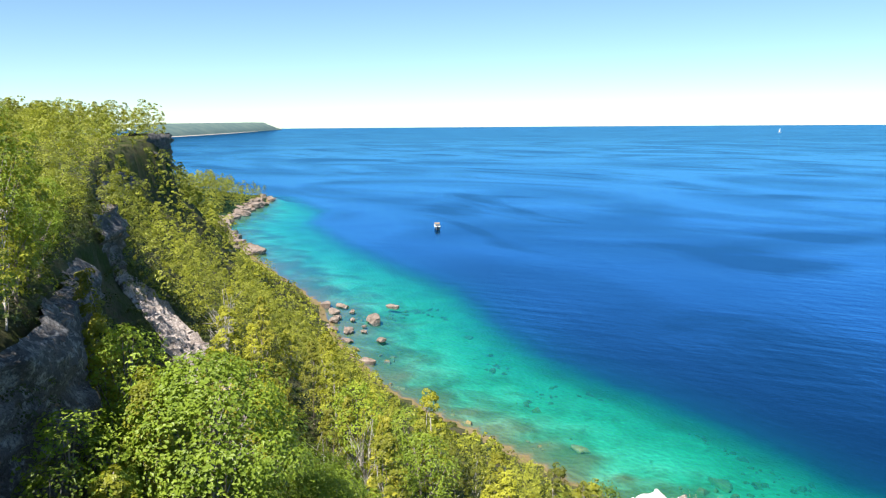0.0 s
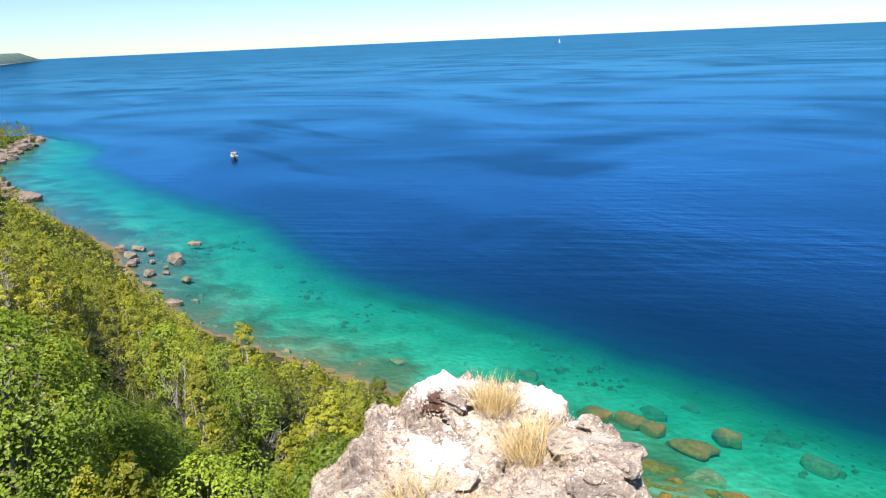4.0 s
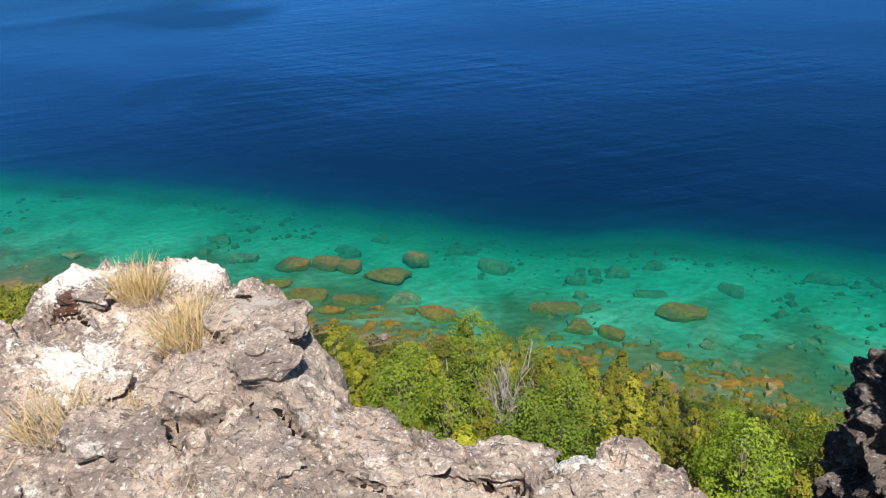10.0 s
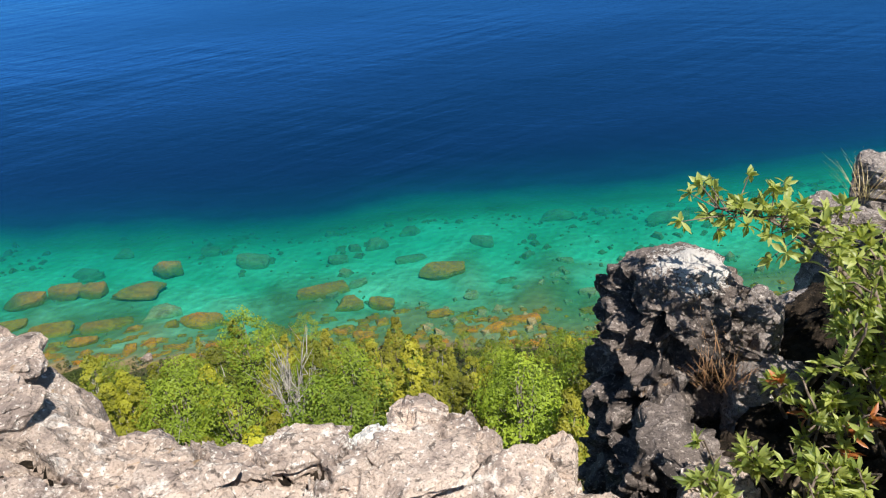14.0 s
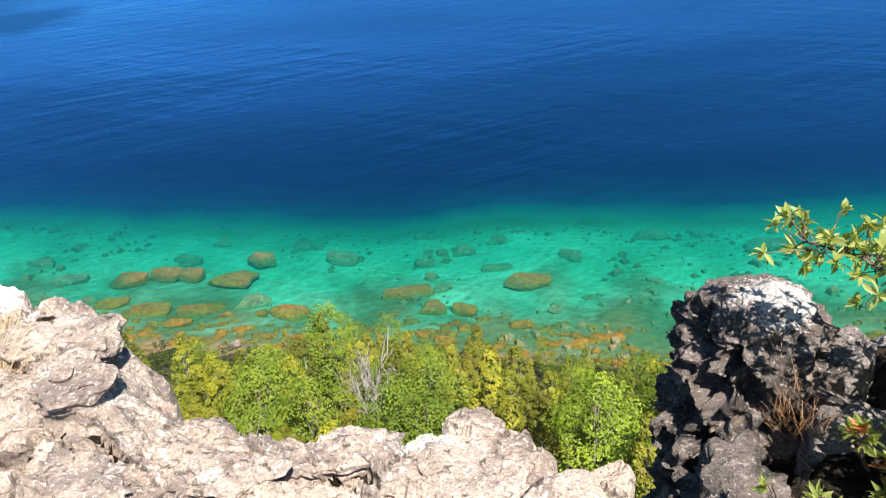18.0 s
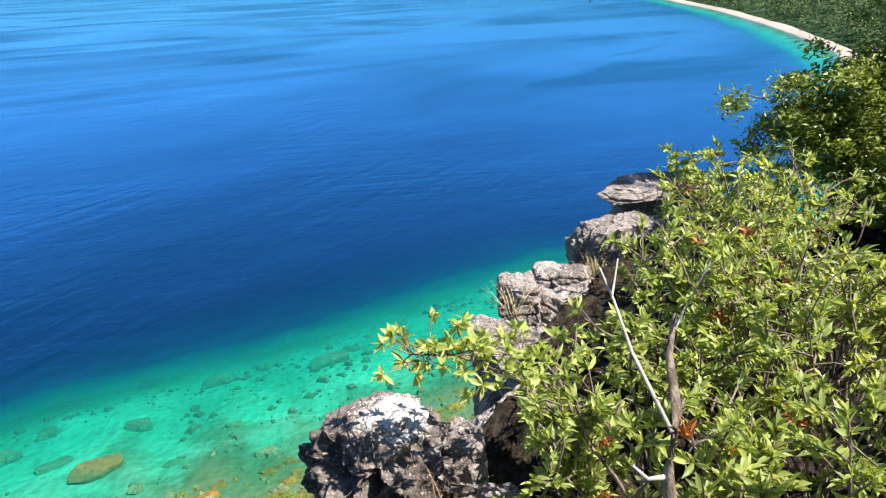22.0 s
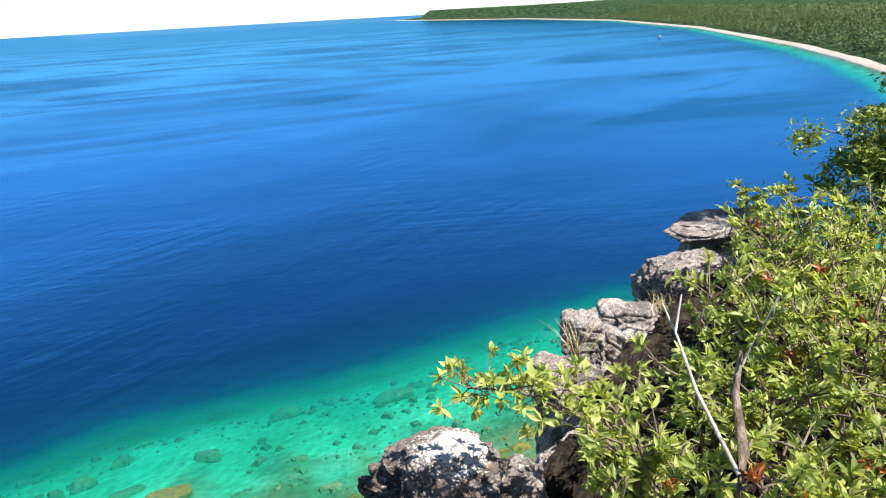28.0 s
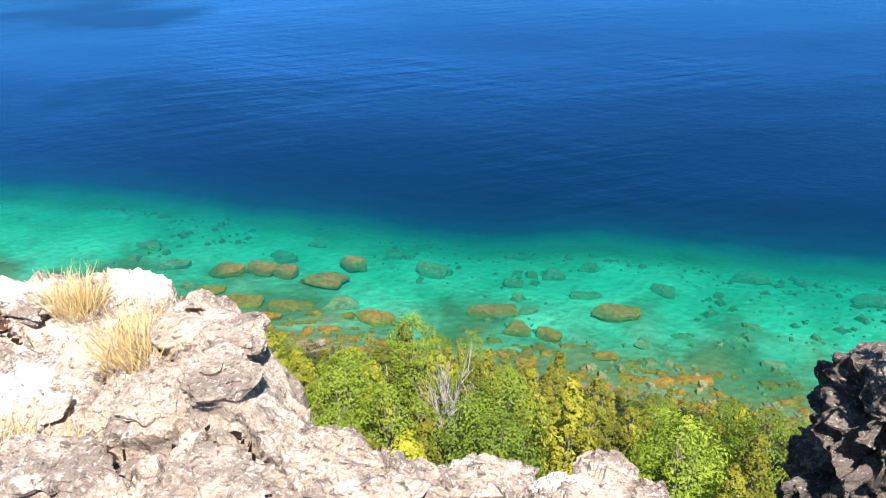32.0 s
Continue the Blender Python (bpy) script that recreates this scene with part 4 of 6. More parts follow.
def tree(kind, seed):
    """One tree with trunk, limbs and crown, standing at the plan's middle. Kinds: birch, maple, cedar, snag, and broad, a dense maple."""
    rng = np.random.default_rng(seed)
    dense, kind = kind == "broad", "maple" if kind == "broad" else kind
    height, radius = {"birch": (9.0, 1.4), "maple": (9.0, 2.1), "cedar": (8.5, 1.75), "snag": (7.5, 1.3)}[kind]
    height *= rng.uniform(0.9, 1.1)
    root = tagged(new({"birch": "birch_tree", "maple": "maple_tree", "cedar": "cedar_tree", "snag": "dead_tree"}[kind]),
                  {"birch": "slender birch with pale trunk and yellow-green leaves", "maple": "broad leafy tree with a dense fresh green crown",
                   "cedar": "conical white cedar with yellow-green sprays", "snag": "bare grey dead tree with broken limbs"}[kind], "tree",
                  {"birch": "birches on the talus slope", "maple": "broadleaf trees on the talus slope", "cedar": "cedars on the talus slope",
                   "snag": "dead trees on the talus slope"}[kind])
    v, f = [], []
    lean = rng.normal(size=2) * 0.25
    steps = np.linspace(0, 1, 7)
    tr = np.stack([lean[0] * steps**2 + 0.06 * rng.normal(size=7), lean[1] * steps**2 + 0.06 * rng.normal(size=7), height * 0.95 * steps - 0.6], -1)
    thick = {"birch": 0.085, "maple": 0.16, "cedar": 0.13, "snag": 0.10}[kind]
    tube(v, f, tr, thick * (1.05 - steps * 0.9), 6)
    if kind != "snag":
        cv, cf, cc = crown(rng, {"birch": "tall", "maple": "round", "cedar": "cone"}[kind], height, radius * (1.25 if dense else 1.0),
                           130 if dense else {"birch": 64, "maple": 76, "cedar": 150}[kind], 150 if dense else {"birch": 50, "maple": 56, "cedar": 26}[kind],
                           {"birch": 0.105, "maple": 0.088 if dense else 0.11, "cedar": 0.105}[kind])
        tips = cc[rng.permutation(len(cc))[: {"birch": 12, "maple": 16, "cedar": 8}[kind]]]
    else:
        n = 16
        a = rng.uniform(0, 6.28, n)
        tips = np.stack([np.cos(a), np.sin(a), 0 * a], -1) * rng.uniform(0.4, 1.0, (n, 1)) * radius
        tips[:, 2] = height * rng.uniform(0.45, 1.02, n)
    for tip in tips:
        s = np.clip(tip[2] / height - rng.uniform(0.1, 0.28), 0.12, 0.93)
        start = np.array([np.interp(s, steps, tr[:, c]) for c in range(3)])
        mid = (start + tip) / 2 + [0, 0, -0.12 * radius] + rng.normal(size=3) * 0.1
        tube(v, f, [start, mid, tip], [thick * 0.42, thick * 0.25, 0.012], 4)
        if kind == "snag":
            for _ in range(3):
                tube(v, f, [mid, (mid + tip) / 2 + rng.normal(size=3) * 0.2, tip + rng.normal(size=3) * 0.45], [0.03, 0.02, 0.008], 3)
    part("trunk", mesh_of("trunk", np.concatenate(v), np.concatenate(f), True),
         {"birch": bark_white, "maple": bark_grey, "cedar": bark_grey, "snag": dead_wood}[kind], root)
    if kind != "snag":
        part("crown", mesh_of("crown", cv, cf), {"birch": leaf_birch, "maple": leaf_maple, "cedar": leaf_cedar}[kind], root)
    return root


KINDS = {k: [tree(k, 100 * i + j) for j in range(n)] for i, (k, n) in enumerate((("birch", 5), ("maple", 4), ("cedar", 4), ("snag", 3), ("broad", 2)))}
used_first = set()


def plant(kind, x, y, z, size=1.0, rng=random):
    """Stands one tree of a kind at a place."""
    pool = KINDS[kind]
    src = pool[rng.randrange(len(pool))]
    m = pose(x, y, z, rng.uniform(-4, 4), rng.uniform(-4, 4), rng.uniform(0, 360)) @ Matrix.Diagonal((size, size, size * rng.uniform(0.9, 1.12), 1))
    if src.name not in used_first:
        used_first.add(src.name)
        src.matrix_basis = m
        return src
    got = copy_thing(src, Matrix.Identity(4))
    got.matrix_basis = m
    return got


# how steeply the eye on the ledge looks down on the wood's upper edge, by bearing
EDGE_AZ = [-72, -66, -60.3, -54, -46, -30, -26, -18, -12.6, -9, -4, -2, 0, 8, 20, 30, 60]
EDGE_FALL = [0.15, 0.225, 0.365, 0.415, 0.49, 0.59, 0.66, 0.68, 0.655, 0.70, 0.75, 0.72, 0.765, 0.757, 0.75, 0.82, 1.0]


def highest(x, y):
    """Height that no treetop passes, so that the ledge looks over the wood to the lake."""
    az = np.degrees(np.arctan2(x, y))
    return np.where(az < -72, 60.0, 40 - np.interp(az, EDGE_AZ, EDGE_FALL) * np.hypot(x, y))


# clearings: (x, y, half width, half height) of bare scree
SCREE = [(-51, 10.4, 4.5, 1.5), (-47.6, 11.6, 3.4, 1.5), (-44.6, 12.5, 2.4, 1.3)]


def sites(x0, x1, y0, y1, gap, rng):
    gx_, gy_ = np.meshgrid(np.arange(x0, x1, gap), np.arange(y0, y1, gap), indexing="ij")
    x = gx_.ravel() + rng.uniform(-0.45, 0.45, gx_.size) * gap
    y = gy_.ravel() + rng.uniform(-0.45, 0.45, gx_.size) * gap
    z, ds, dc = relief(x, y)
    return x, y, z, ds, dc


wood_rng, wood_np = random.Random(7), np.random.default_rng(7)
x, y, z, ds, dc = sites(-52, 46, -30, 62, 2.9, wood_np)
for px_, py_, pz_, d1, d2 in zip(x, y, z, ds, dc):
    r = math.hypot(px_, py_)
    if d1 < 1.2 or r > 52 or r < 19 or d2 > -1.2:
        continue
    if any(((px_ - sx) / a) ** 2 + ((py_ - sy) / b) ** 2 < 1 for sx, sy, a, b in SCREE):
        continue
    bear = -py_ / min(px_, -0.1)
    cap = 40 - r * (0.225 + 1.25 * (bear - 0.157)) if 24 < r < 56 and px_ < 0 and 0.14 < bear < 0.27 else 99
    if math.hypot(px_ + 22.4, py_ - 6.0) < 4.2:
        continue
    pick = wood_rng.random()
    patch = float(vnoise(np.array([[px_ / 14, py_ / 14, 0.0]]), 21)[0])
    kind = "snag" if pick < 0.085 else "cedar" if pick < 0.26 + 0.22 * patch else "maple" if pick > 0.76 - 0.2 * patch else "birch"
    most = (min(cap, float(highest(px_, py_))) - pz_ + 0.4) / {"birch": 9.4, "maple": 9.2, "cedar": 9.0, "snag": 8.0}[kind]
    size = wood_rng.uniform(0.62, 1.0) if most > 1.05 else most * wood_rng.uniform(0.72, 1.0)
    if size > 0.17:
        plant(kind, px_, py_, pz_ - 0.2, size, wood_rng)


def far_wood(name, spots, material, label, clumps, leaves, leaf, height, radius, seed, grow=None):
    """One sheet of small distant trees, leaf clumps and all."""
    rng = np.random.default_rng(seed)
    V, F, T, base = [], [], [], 0
    shapes = [crown(rng, k, 1.0, radius / height, clumps, leaves, leaf / height)[0] for k in ("tall", "cone", "round", "tall", "round")]
    grow = np.ones(len(spots)) if grow is None else grow
    for (x_, y_, z_), big in zip(spots, grow):
        v = shapes[rng.integers(len(shapes))]
        a, s = rng.uniform(0, 6.28), height * rng.uniform(0.6, 1.1) * big
        c, q = math.cos(a), math.sin(a)
        w = np.stack([v[:, 0] * c - v[:, 1] * q, v[:, 0] * q + v[:, 1] * c, v[:, 2] - 0.22], -1) * s + [x_, y_, z_]
        V.append(w)
        F.append(np.arange(len(w)).reshape(-1, 4) + base)
        T.append(np.full(len(w), rng.uniform(), np.float32))
        base += len(w)
    me = mesh_of(name, np.concatenate(V), np.concatenate(F))
    me.attributes.new("tree", "FLOAT", "POINT").data.foreach_set("value", np.concatenate(T))
    return tagged(part(name, me, material), label, "woodland", kind="stuff")


x, y, z, ds, dc = sites(-470, -20, -60, 165, 3.8, wood_np)
r = np.hypot(x, y)
ok = (ds > np.where((x < -108) & (x > -165), 15.0, 4.0)) & (r > 52) & (dc < np.where(x > -150, 14, 30)) & ((x > -180) | (wood_np.uniform(size=len(x)) < 0.6))
for sx, sy, a, b in SCREE:
    ok &= ((x - sx) / a) ** 2 + ((y - sy) / b) ** 2 > 1
grow = np.clip(np.minimum((0.5 + 0.5 * np.clip(ds / 18, 0, 1)) * (1 + 0.6 * np.clip((-x - 190) / 60, 0, 1)), np.where(x > -170, (highest(x, y) - z) / 7.0, 9)), 0.05, 2)
for name, pick, clumps, leaves, leaf in (("slope_woodland", ok & (r < 105), 34, 34, 0.095), ("far_slope_woodland", ok & (r >= 105), 24, 20, 0.17)):
    far_wood(name, np.stack([x, y, z], -1)[pick], leaf_far, "mixed birch and cedar woodland on the talus and cliff top", clumps, leaves, leaf, 8.2, 1.5, 5, grow[pick])
x, y, z, ds, dc = sites(-66, 46, -6, 58, 2.1, wood_np)
ok = (ds > 0.6) & (dc < -1.5) & (z + 1.1 < highest(x, y)) & (np.hypot(x, y) > 14) & (np.hypot(x, y) < 70)
for sx, sy, a, b in SCREE:
    ok &= ((x - sx) / a) ** 2 + ((y - sy) / b) ** 2 > 1
far_wood("undergrowth", np.stack([x, y, z], -1)[ok], leaf_under_shaded, "low leafy undergrowth between the trees", 12, 16, 0.12, 1.7, 1.2, 15)
x, y, z, ds, dc = sites(-62, -15, -9, 13, 1.25, wood_np)
ok = (dc > -2.0) & (dc < 2.2) & (np.hypot(x, y) > 16)
far_wood("cliff_edge_scrub", np.stack([x, y, z], -1)[ok], leaf_under_shaded, "low scrub clinging to the cliff edge", 12, 24, 0.08, 1.9, 1.1, 17)
x, y, z, ds, dc = sites(-170, -50, 40, 95, 2.3, wood_np)
ok = (ds > 2.0) & (ds < 17) & (z + 2.0 < highest(x, y))
far_wood("shore_scrub", np.stack([x, y, z], -1)[ok], leaf_far, "low leafy scrub behind the shore rocks", 10, 8, 0.26, 2.2, 1.4, 16)
x, y, z, ds, dc = sites(-75, -8, -22, 8, 2.5, wood_np)
ok = (dc > 1.0) & (dc < 16) & (np.hypot(x, y) > 12) & (np.hypot(x, y) < 68)
# extra height for unseen trees, added to throw shade into the hollow
tall = 1 + 0.75 * np.clip((-3.5 - y) / 2, 0, 1) * np.clip((x + 24) / 5, 0, 1)
far_wood("cliff_top_woodland", np.stack([x, y, z], -1)[ok], leaf_far, "low woodland along the cliff top", 40, 36, 0.085, 4.6, 1.3, 6, tall[ok])
x, y, z, ds, dc = sites(150, 1250, -60, 1400, 9.0, wood_np)
ok = (ds > 8) & (ds < 150) & (np.hypot(x, y) > 190)
far_wood("bay_woodland", np.stack([x, y, z], -1)[ok], leaf_bay, "dense green woodland round the far bay", 12, 12, 0.7, 12.0, 2.6, 8)
x, y, z, ds, dc = sites(180, 1250, -60, 1400, 17.0, wood_np)
ok = (ds >= 150) & (ds < 430)
far_wood("inland_woodland", np.stack([x, y, z], -1)[ok], leaf_bay, "unbroken woodland on the low land behind the bay", 10, 8, 1.3, 7.0, 7.0, 9)


# ---- rocks in and along the water ----
def bed_level(x, y):
    return float(relief(np.array([x]), np.array([y]))[0][0])


STONES = [broken_block("boulder", (1.0, 1.0, 0.5), 40 + k, 17, 11) for k in range(6)]
for k, me in enumerate(STONES):
    co = np.zeros(len(me.vertices) * 3, np.float32)
    me.vertices.foreach_get("co", co)
    co = co.reshape(-1, 3)
    turn = np.arctan2(co[:, 1], co[:, 0])
    co[:, :2] *= (1 + 0.08 * np.sin(2 * turn + k) + 0.05 * np.sin(3 * turn + 2.3 * k))[:, None]
    me.vertices.foreach_set("co", co.ravel())
    me.update()
    me.materials.append(rock_algae)


def boulders(name, rows, material, label, group, top_depth=0.25, seed=1):
    """Boulders at (x, y, half length, half width); they sit on the lake bed."""
    rng = random.Random(seed)
    for x, y, a, b in rows:
        me = STONES[rng.randrange(len(STONES))]
        ob = new(name, me)
        ob.material_slots[0].link = "OBJECT"
        ob.material_slots[0].material = material
        deep = -bed_level(x, y)
        under = top_depth * rng.uniform(0.6, 1.4)
        hgt = max((deep - under + 0.25) / 0.84, 0.5)
        if top_depth > 0.5:
            hgt = min(a, b) * rng.uniform(0.8, 1.1)
            under = max(deep + 0.2 - 0.84 * hgt, 0.35)
        ob.matrix_world = pose(x, y, -under - 0.5 * hgt, rng.uniform(-5, 5), rng.uniform(-5, 5), rng.uniform(-18, 18)) @ Matrix.Diagonal((a * 1.0, b * 0.95, hgt, 1))
        tagged(ob, label, "boulder", group)


boulders("boulder", [(-38.2, 66.9, 2.0, 1.4), (-34.8, 67.9, 1.8, 1.3), (-31.9, 67.6, 1.4, 1.2), (-27.2, 66.6, 2.7, 1.5), (-25.0, 70.6, 1.6, 0.9),
                     (-38.1, 62.2, 1.8, 1.1), (-33.8, 60.9, 2.1, 1.3), (-28.4, 60.9, 2.2, 1.2), (-19.4, 59.8, 2.2, 1.2), (-8.3, 63.1, 2.3, 1.3),
                     (-5.7, 60.4, 1.5, 1.1), (-2.8, 59.9, 1.3, 0.9), (3.7, 64.7, 2.3, 1.4), (2.4, 57.0, 1.2, 0.6), (4.2, 53.9, 0.8, 1.0)], rock_algae,
         "orange-brown algae-coated boulder under clear water", "boulders in the shallows", 0.26, 1)
boulders("boulder", [(7.2, 53.6, 1.1, 0.7), (9.8, 54.6, 1.5, 0.7), (-4.4, 54.7, 1.0, 0.6), (-6.5, 55.6, 0.7, 0.5), (-25.1, 56.0, 0.6, 1.0),
                     (-23.5, 56.9, 0.8, 0.7), (-29.8, 58.3, 1.3, 0.6), (-1.2, 53.6, 0.8, 0.5), (-20.5, 55.9, 0.6, 0.5)], rock_algae,
         "orange-brown boulder just under the water by the shore", "boulders in the shallows", 0.16, 2)
boulders("boulder", [(-45.1, 67.6, 2.0, 1.0), (-23.8, 62.1, 2.2, 1.4), (-16.4, 71.2, 1.9, 1.3), (-34.2, 72.5, 1.3, 0.9), (-31.2, 76.4, 1.2, 0.9),
                     (-21.6, 75.2, 1.1, 0.9), (-4.9, 64.1, 1.0, 0.7), (-7.2, 69.9, 1.1, 0.8), (-3.0, 72.4, 1.4, 1.0), (0.6, 68.4, 1.5, 0.8), (0.8, 75.1, 1.3, 0.9),
                     (8.4, 70.7, 1.1, 1.0), (5.9, 59.6, 0.8, 0.7), (9.7, 62.1, 1.1, 0.5), (16.9, 58.2, 0.9, 0.7), (14.4, 61.9, 0.6, 0.5), (16.2, 64.5, 0.6, 0.6)],
         rock_deep, "olive boulder lying under green water", "drowned boulders", 0.75, 3)
boulders("boulder", [(29.5, 71.9, 2.3, 1.1), (17.6, 75.4, 2.2, 1.0), (32.9, 73.4, 0.9, 0.7), (23.0, 75.9, 1.0, 0.7), (45.9, 77.2, 1.1, 0.7), (48.4, 75.3, 0.9, 0.7),
                     (53.5, 74.3, 1.1, 0.7), (40.9, 75.8, 0.8, 0.6), (25.9, 59.5, 1.1, 0.8), (-50.5, 72.0, 1.9, 0.9), (-33.4, 71.7, 1.3, 0.9), (-66.1, 64.5, 1.5, 0.9),
                     (-118.0, 84.8, 1.3, 0.8), (-98.2, 56.6, 2.0, 0.9), (-89.5, 56.6, 1.7, 0.7)], rock_deep, "olive boulder lying under green water", "drowned boulders", 0.75, 4)

# cobbles on the bed, too many to count
rng = np.random.default_rng(12)
n = 2300
cx = rng.uniform(-150, 70, n)
cy = np.interp(cx, [p[0] for p in SHORE], [p[1] for p in SHORE]) + 1.0 + 27 * rng.uniform(0, 1, n) ** 1.15
clump = vnoise(np.stack([cx / 7, cy / 7, 0 * cx], -1), 41) + 0.6 * np.clip(cx / 30, 0, 1) - 0.3 * np.clip((-30 - cx) / 30, 0, 1)
cx, cy = cx[clump > 0.0], cy[clump > 0.0]
cz = relief(cx, cy)[0]
sz = 0.14 + 0.62 * rng.uniform(0, 1, len(cx)) ** 3.2
cube = np.array([(-1, -1, -.6), (1, -1, -.6), (1, 1, -.6), (-1, 1, -.6), (-.45, -.5, .6), (.55, -.4, .5), (.4, .55, .6), (-.5, .4, .45)], float)
box = np.array([(4, 5, 6, 7), (0, 1, 5, 4), (1, 2, 6, 5), (2, 3, 7, 6), (3, 0, 4, 7)])
th = rng.uniform(0, 6.28, len(cx))
v = cube[None] * (1 + 0.3 * rng.normal(size=(len(cx), 8, 3)) * 0.6) * (sz[:, None, None] * rng.uniform(0.6, 1.4, (len(cx), 1, 3)))
v = np.stack([v[:, :, 0] * np.cos(th)[:, None] - v[:, :, 1] * np.sin(th)[:, None], v[:, :, 0] * np.sin(th)[:, None] + v[:, :, 1] * np.cos(th)[:, None], v[:, :, 2]], -1)
v += np.stack([cx, cy, cz], -1)[:, None]
me = mesh_of("cobbles", v.reshape(-1, 3), (box[None] + 8 * np.arange(len(cx))[:, None, None]).reshape(-1, 4))
tagged(part("cobbles", me, rock_cobble), "brown and olive cobbles strewn over the lake bed", "cobbles", kind="stuff")


n = 700
cx = rng.uniform(-48, 62, n)
cy = np.interp(cx, [p[0] for p in SHORE], [p[1] for p in SHORE]) + 0.2 + 6.5 * rng.uniform(0, 1, n) ** 1.6
cz = relief(cx, cy)[0]
sz = 0.22 + 0.5 * rng.uniform(0, 1, n) ** 2.5
v = cube[None] * (1 + 0.2 * rng.normal(size=(n, 8, 3))) * (sz[:, None, None] * np.stack([rng.uniform(0.9, 1.7, n), rng.uniform(0.6, 1.0, n), rng.uniform(0.3, 0.6, n)], -1)[:, None])
v += np.stack([cx, cy, cz + 0.05], -1)[:, None]
me = mesh_of("shore_slabs", v.reshape(-1, 3), (box[None] + 8 * np.arange(n)[:, None, None]).reshape(-1, 4))
tagged(part("shore_slabs", me, rock_algae), "flat orange-brown stones lying in the shallows along the shore", "stones", kind="stuff")


def shore_rock(x, y, a, b, h, seed, label="pinkish-grey slab of rock at the water's edge"):
    me = STONES[seed % len(STONES)]
    ob = new("shore_rock", me)
    ob.material_slots[0].link = "OBJECT"
    ob.material_slots[0].material = rock_shore
    ob.matrix_world = pose(x, y, h * 0.25, 7 * math.sin(seed * 2.1), 8 * math.cos(seed * 1.3), seed * 47 % 60 - 30) @ Matrix.Diagonal((a, b, h, 1))
    return tagged(ob, label, "rock", "rocks along the shore")


for k, (x, y, a, b) in enumerate([(-135.0, 72.7, 2.6, 1.8), (-142.6, 81.8, 1.8, 0.9), (-121.2, 66.8, 1.2, 1.0), (-139.4, 65.8, 1.6, 1.2), (-130.5, 64.7, 2.0, 1.2), (-124.5, 61.4, 1.3, 0.9), (-128.5, 67.0, 0.9, 0.6), (-132.0, 69.0, 0.7, 0.5), (-138, 69.5, 1.1, 0.7), (-144.0, 72.5, 1.0, 0.7), (-136.5, 63.0, 0.9, 0.7), (-119.0, 60.2, 0.9, 0.6), (-116, 58.2, 0.8, 0.6),
                                  (-152.5, 70.3, 2.6, 1.4), (-149.7, 73.0, 1.6, 1.0), (-146, 69, 1.7, 1.2), (-141, 67.5, 1.2, 1.0), (-133, 62.5, 1.5, 1.2), (-127, 60.5, 1.1, 0.9),
                                  (-111.1, 58.6, 1.6, 0.9), (-26.5, 52.5, 0.9, 0.7), (-21.5, 48.5, 1.4, 1.1), (-23, 54.2, 0.7, 0.5)]):
    shore_rock(x, y, a * 0.9, b * 0.8, min(a, b) * 0.85, k)
rr = random.Random(31)
for k in range(110):
    s = rr.random()
    x = -405 + 180 * s
    y = float(np.interp(x, [p[0] for p in SHORE], [p[1] for p in SHORE])) + rr.uniform(-9, 2.2)
    a = rr.uniform(1.3, 4.2)
    shore_rock(x, y, a, a * rr.uniform(0.5, 0.9), a * rr.uniform(0.5, 0.8), k + 5, "pale pinkish block of rock on the rocky point")

# bare scree and boulders on the wooded slope
for k, (x, y, a) in enumerate([(-34.5, 27.3, 1.0), (-33.2, 26.6, 0.8), (-36.6, 28.5, 1.3), (-38.5, 29.2, 1.0), (-35.6, 29.8, 0.7)]):
    ob = rock_thing("slope_boulder", STONES[k % 5], None, (x, y, bed_level(x, y) + 2.6 + a * 0.3), "dark grey boulder among the trees", 40 * k, group="boulders on the slope")
    ob.material_slots[0].link = "OBJECT"
    ob.material_slots[0].material = rock_cliff_near
    ob.scale = (a, a * 0.8, a * 1.1)
n = 2600
pick = rng.integers(0, len(SCREE), n)
sc = np.array(SCREE)[pick]
ang, rad = rng.uniform(0, 6.28, n), np.sqrt(rng.uniform(0, 1, n)) * 1.1
cx, cy = sc[:, 0] + sc[:, 2] * rad * np.cos(ang), sc[:, 1] + sc[:, 3] * rad * np.sin(ang)
cz = relief(cx, cy)[0]
sz = 0.15 + 0.5 * rng.uniform(0, 1, n) ** 3
v = cube[None] * (1 + 0.2 * rng.normal(size=(n, 8, 3))) * sz[:, None, None] * rng.uniform(0.6, 1.4, (n, 1, 3)) + np.stack([cx, cy, cz + 0.1], -1)[:, None]
me = mesh_of("scree", v.reshape(-1, 3), (box[None] + 8 * np.arange(n)[:, None, None]).reshape(-1, 4))
tagged(part("scree", me, scree_stone), "pale pinkish scree in a clearing below the cliff", "scree", kind="stuff")


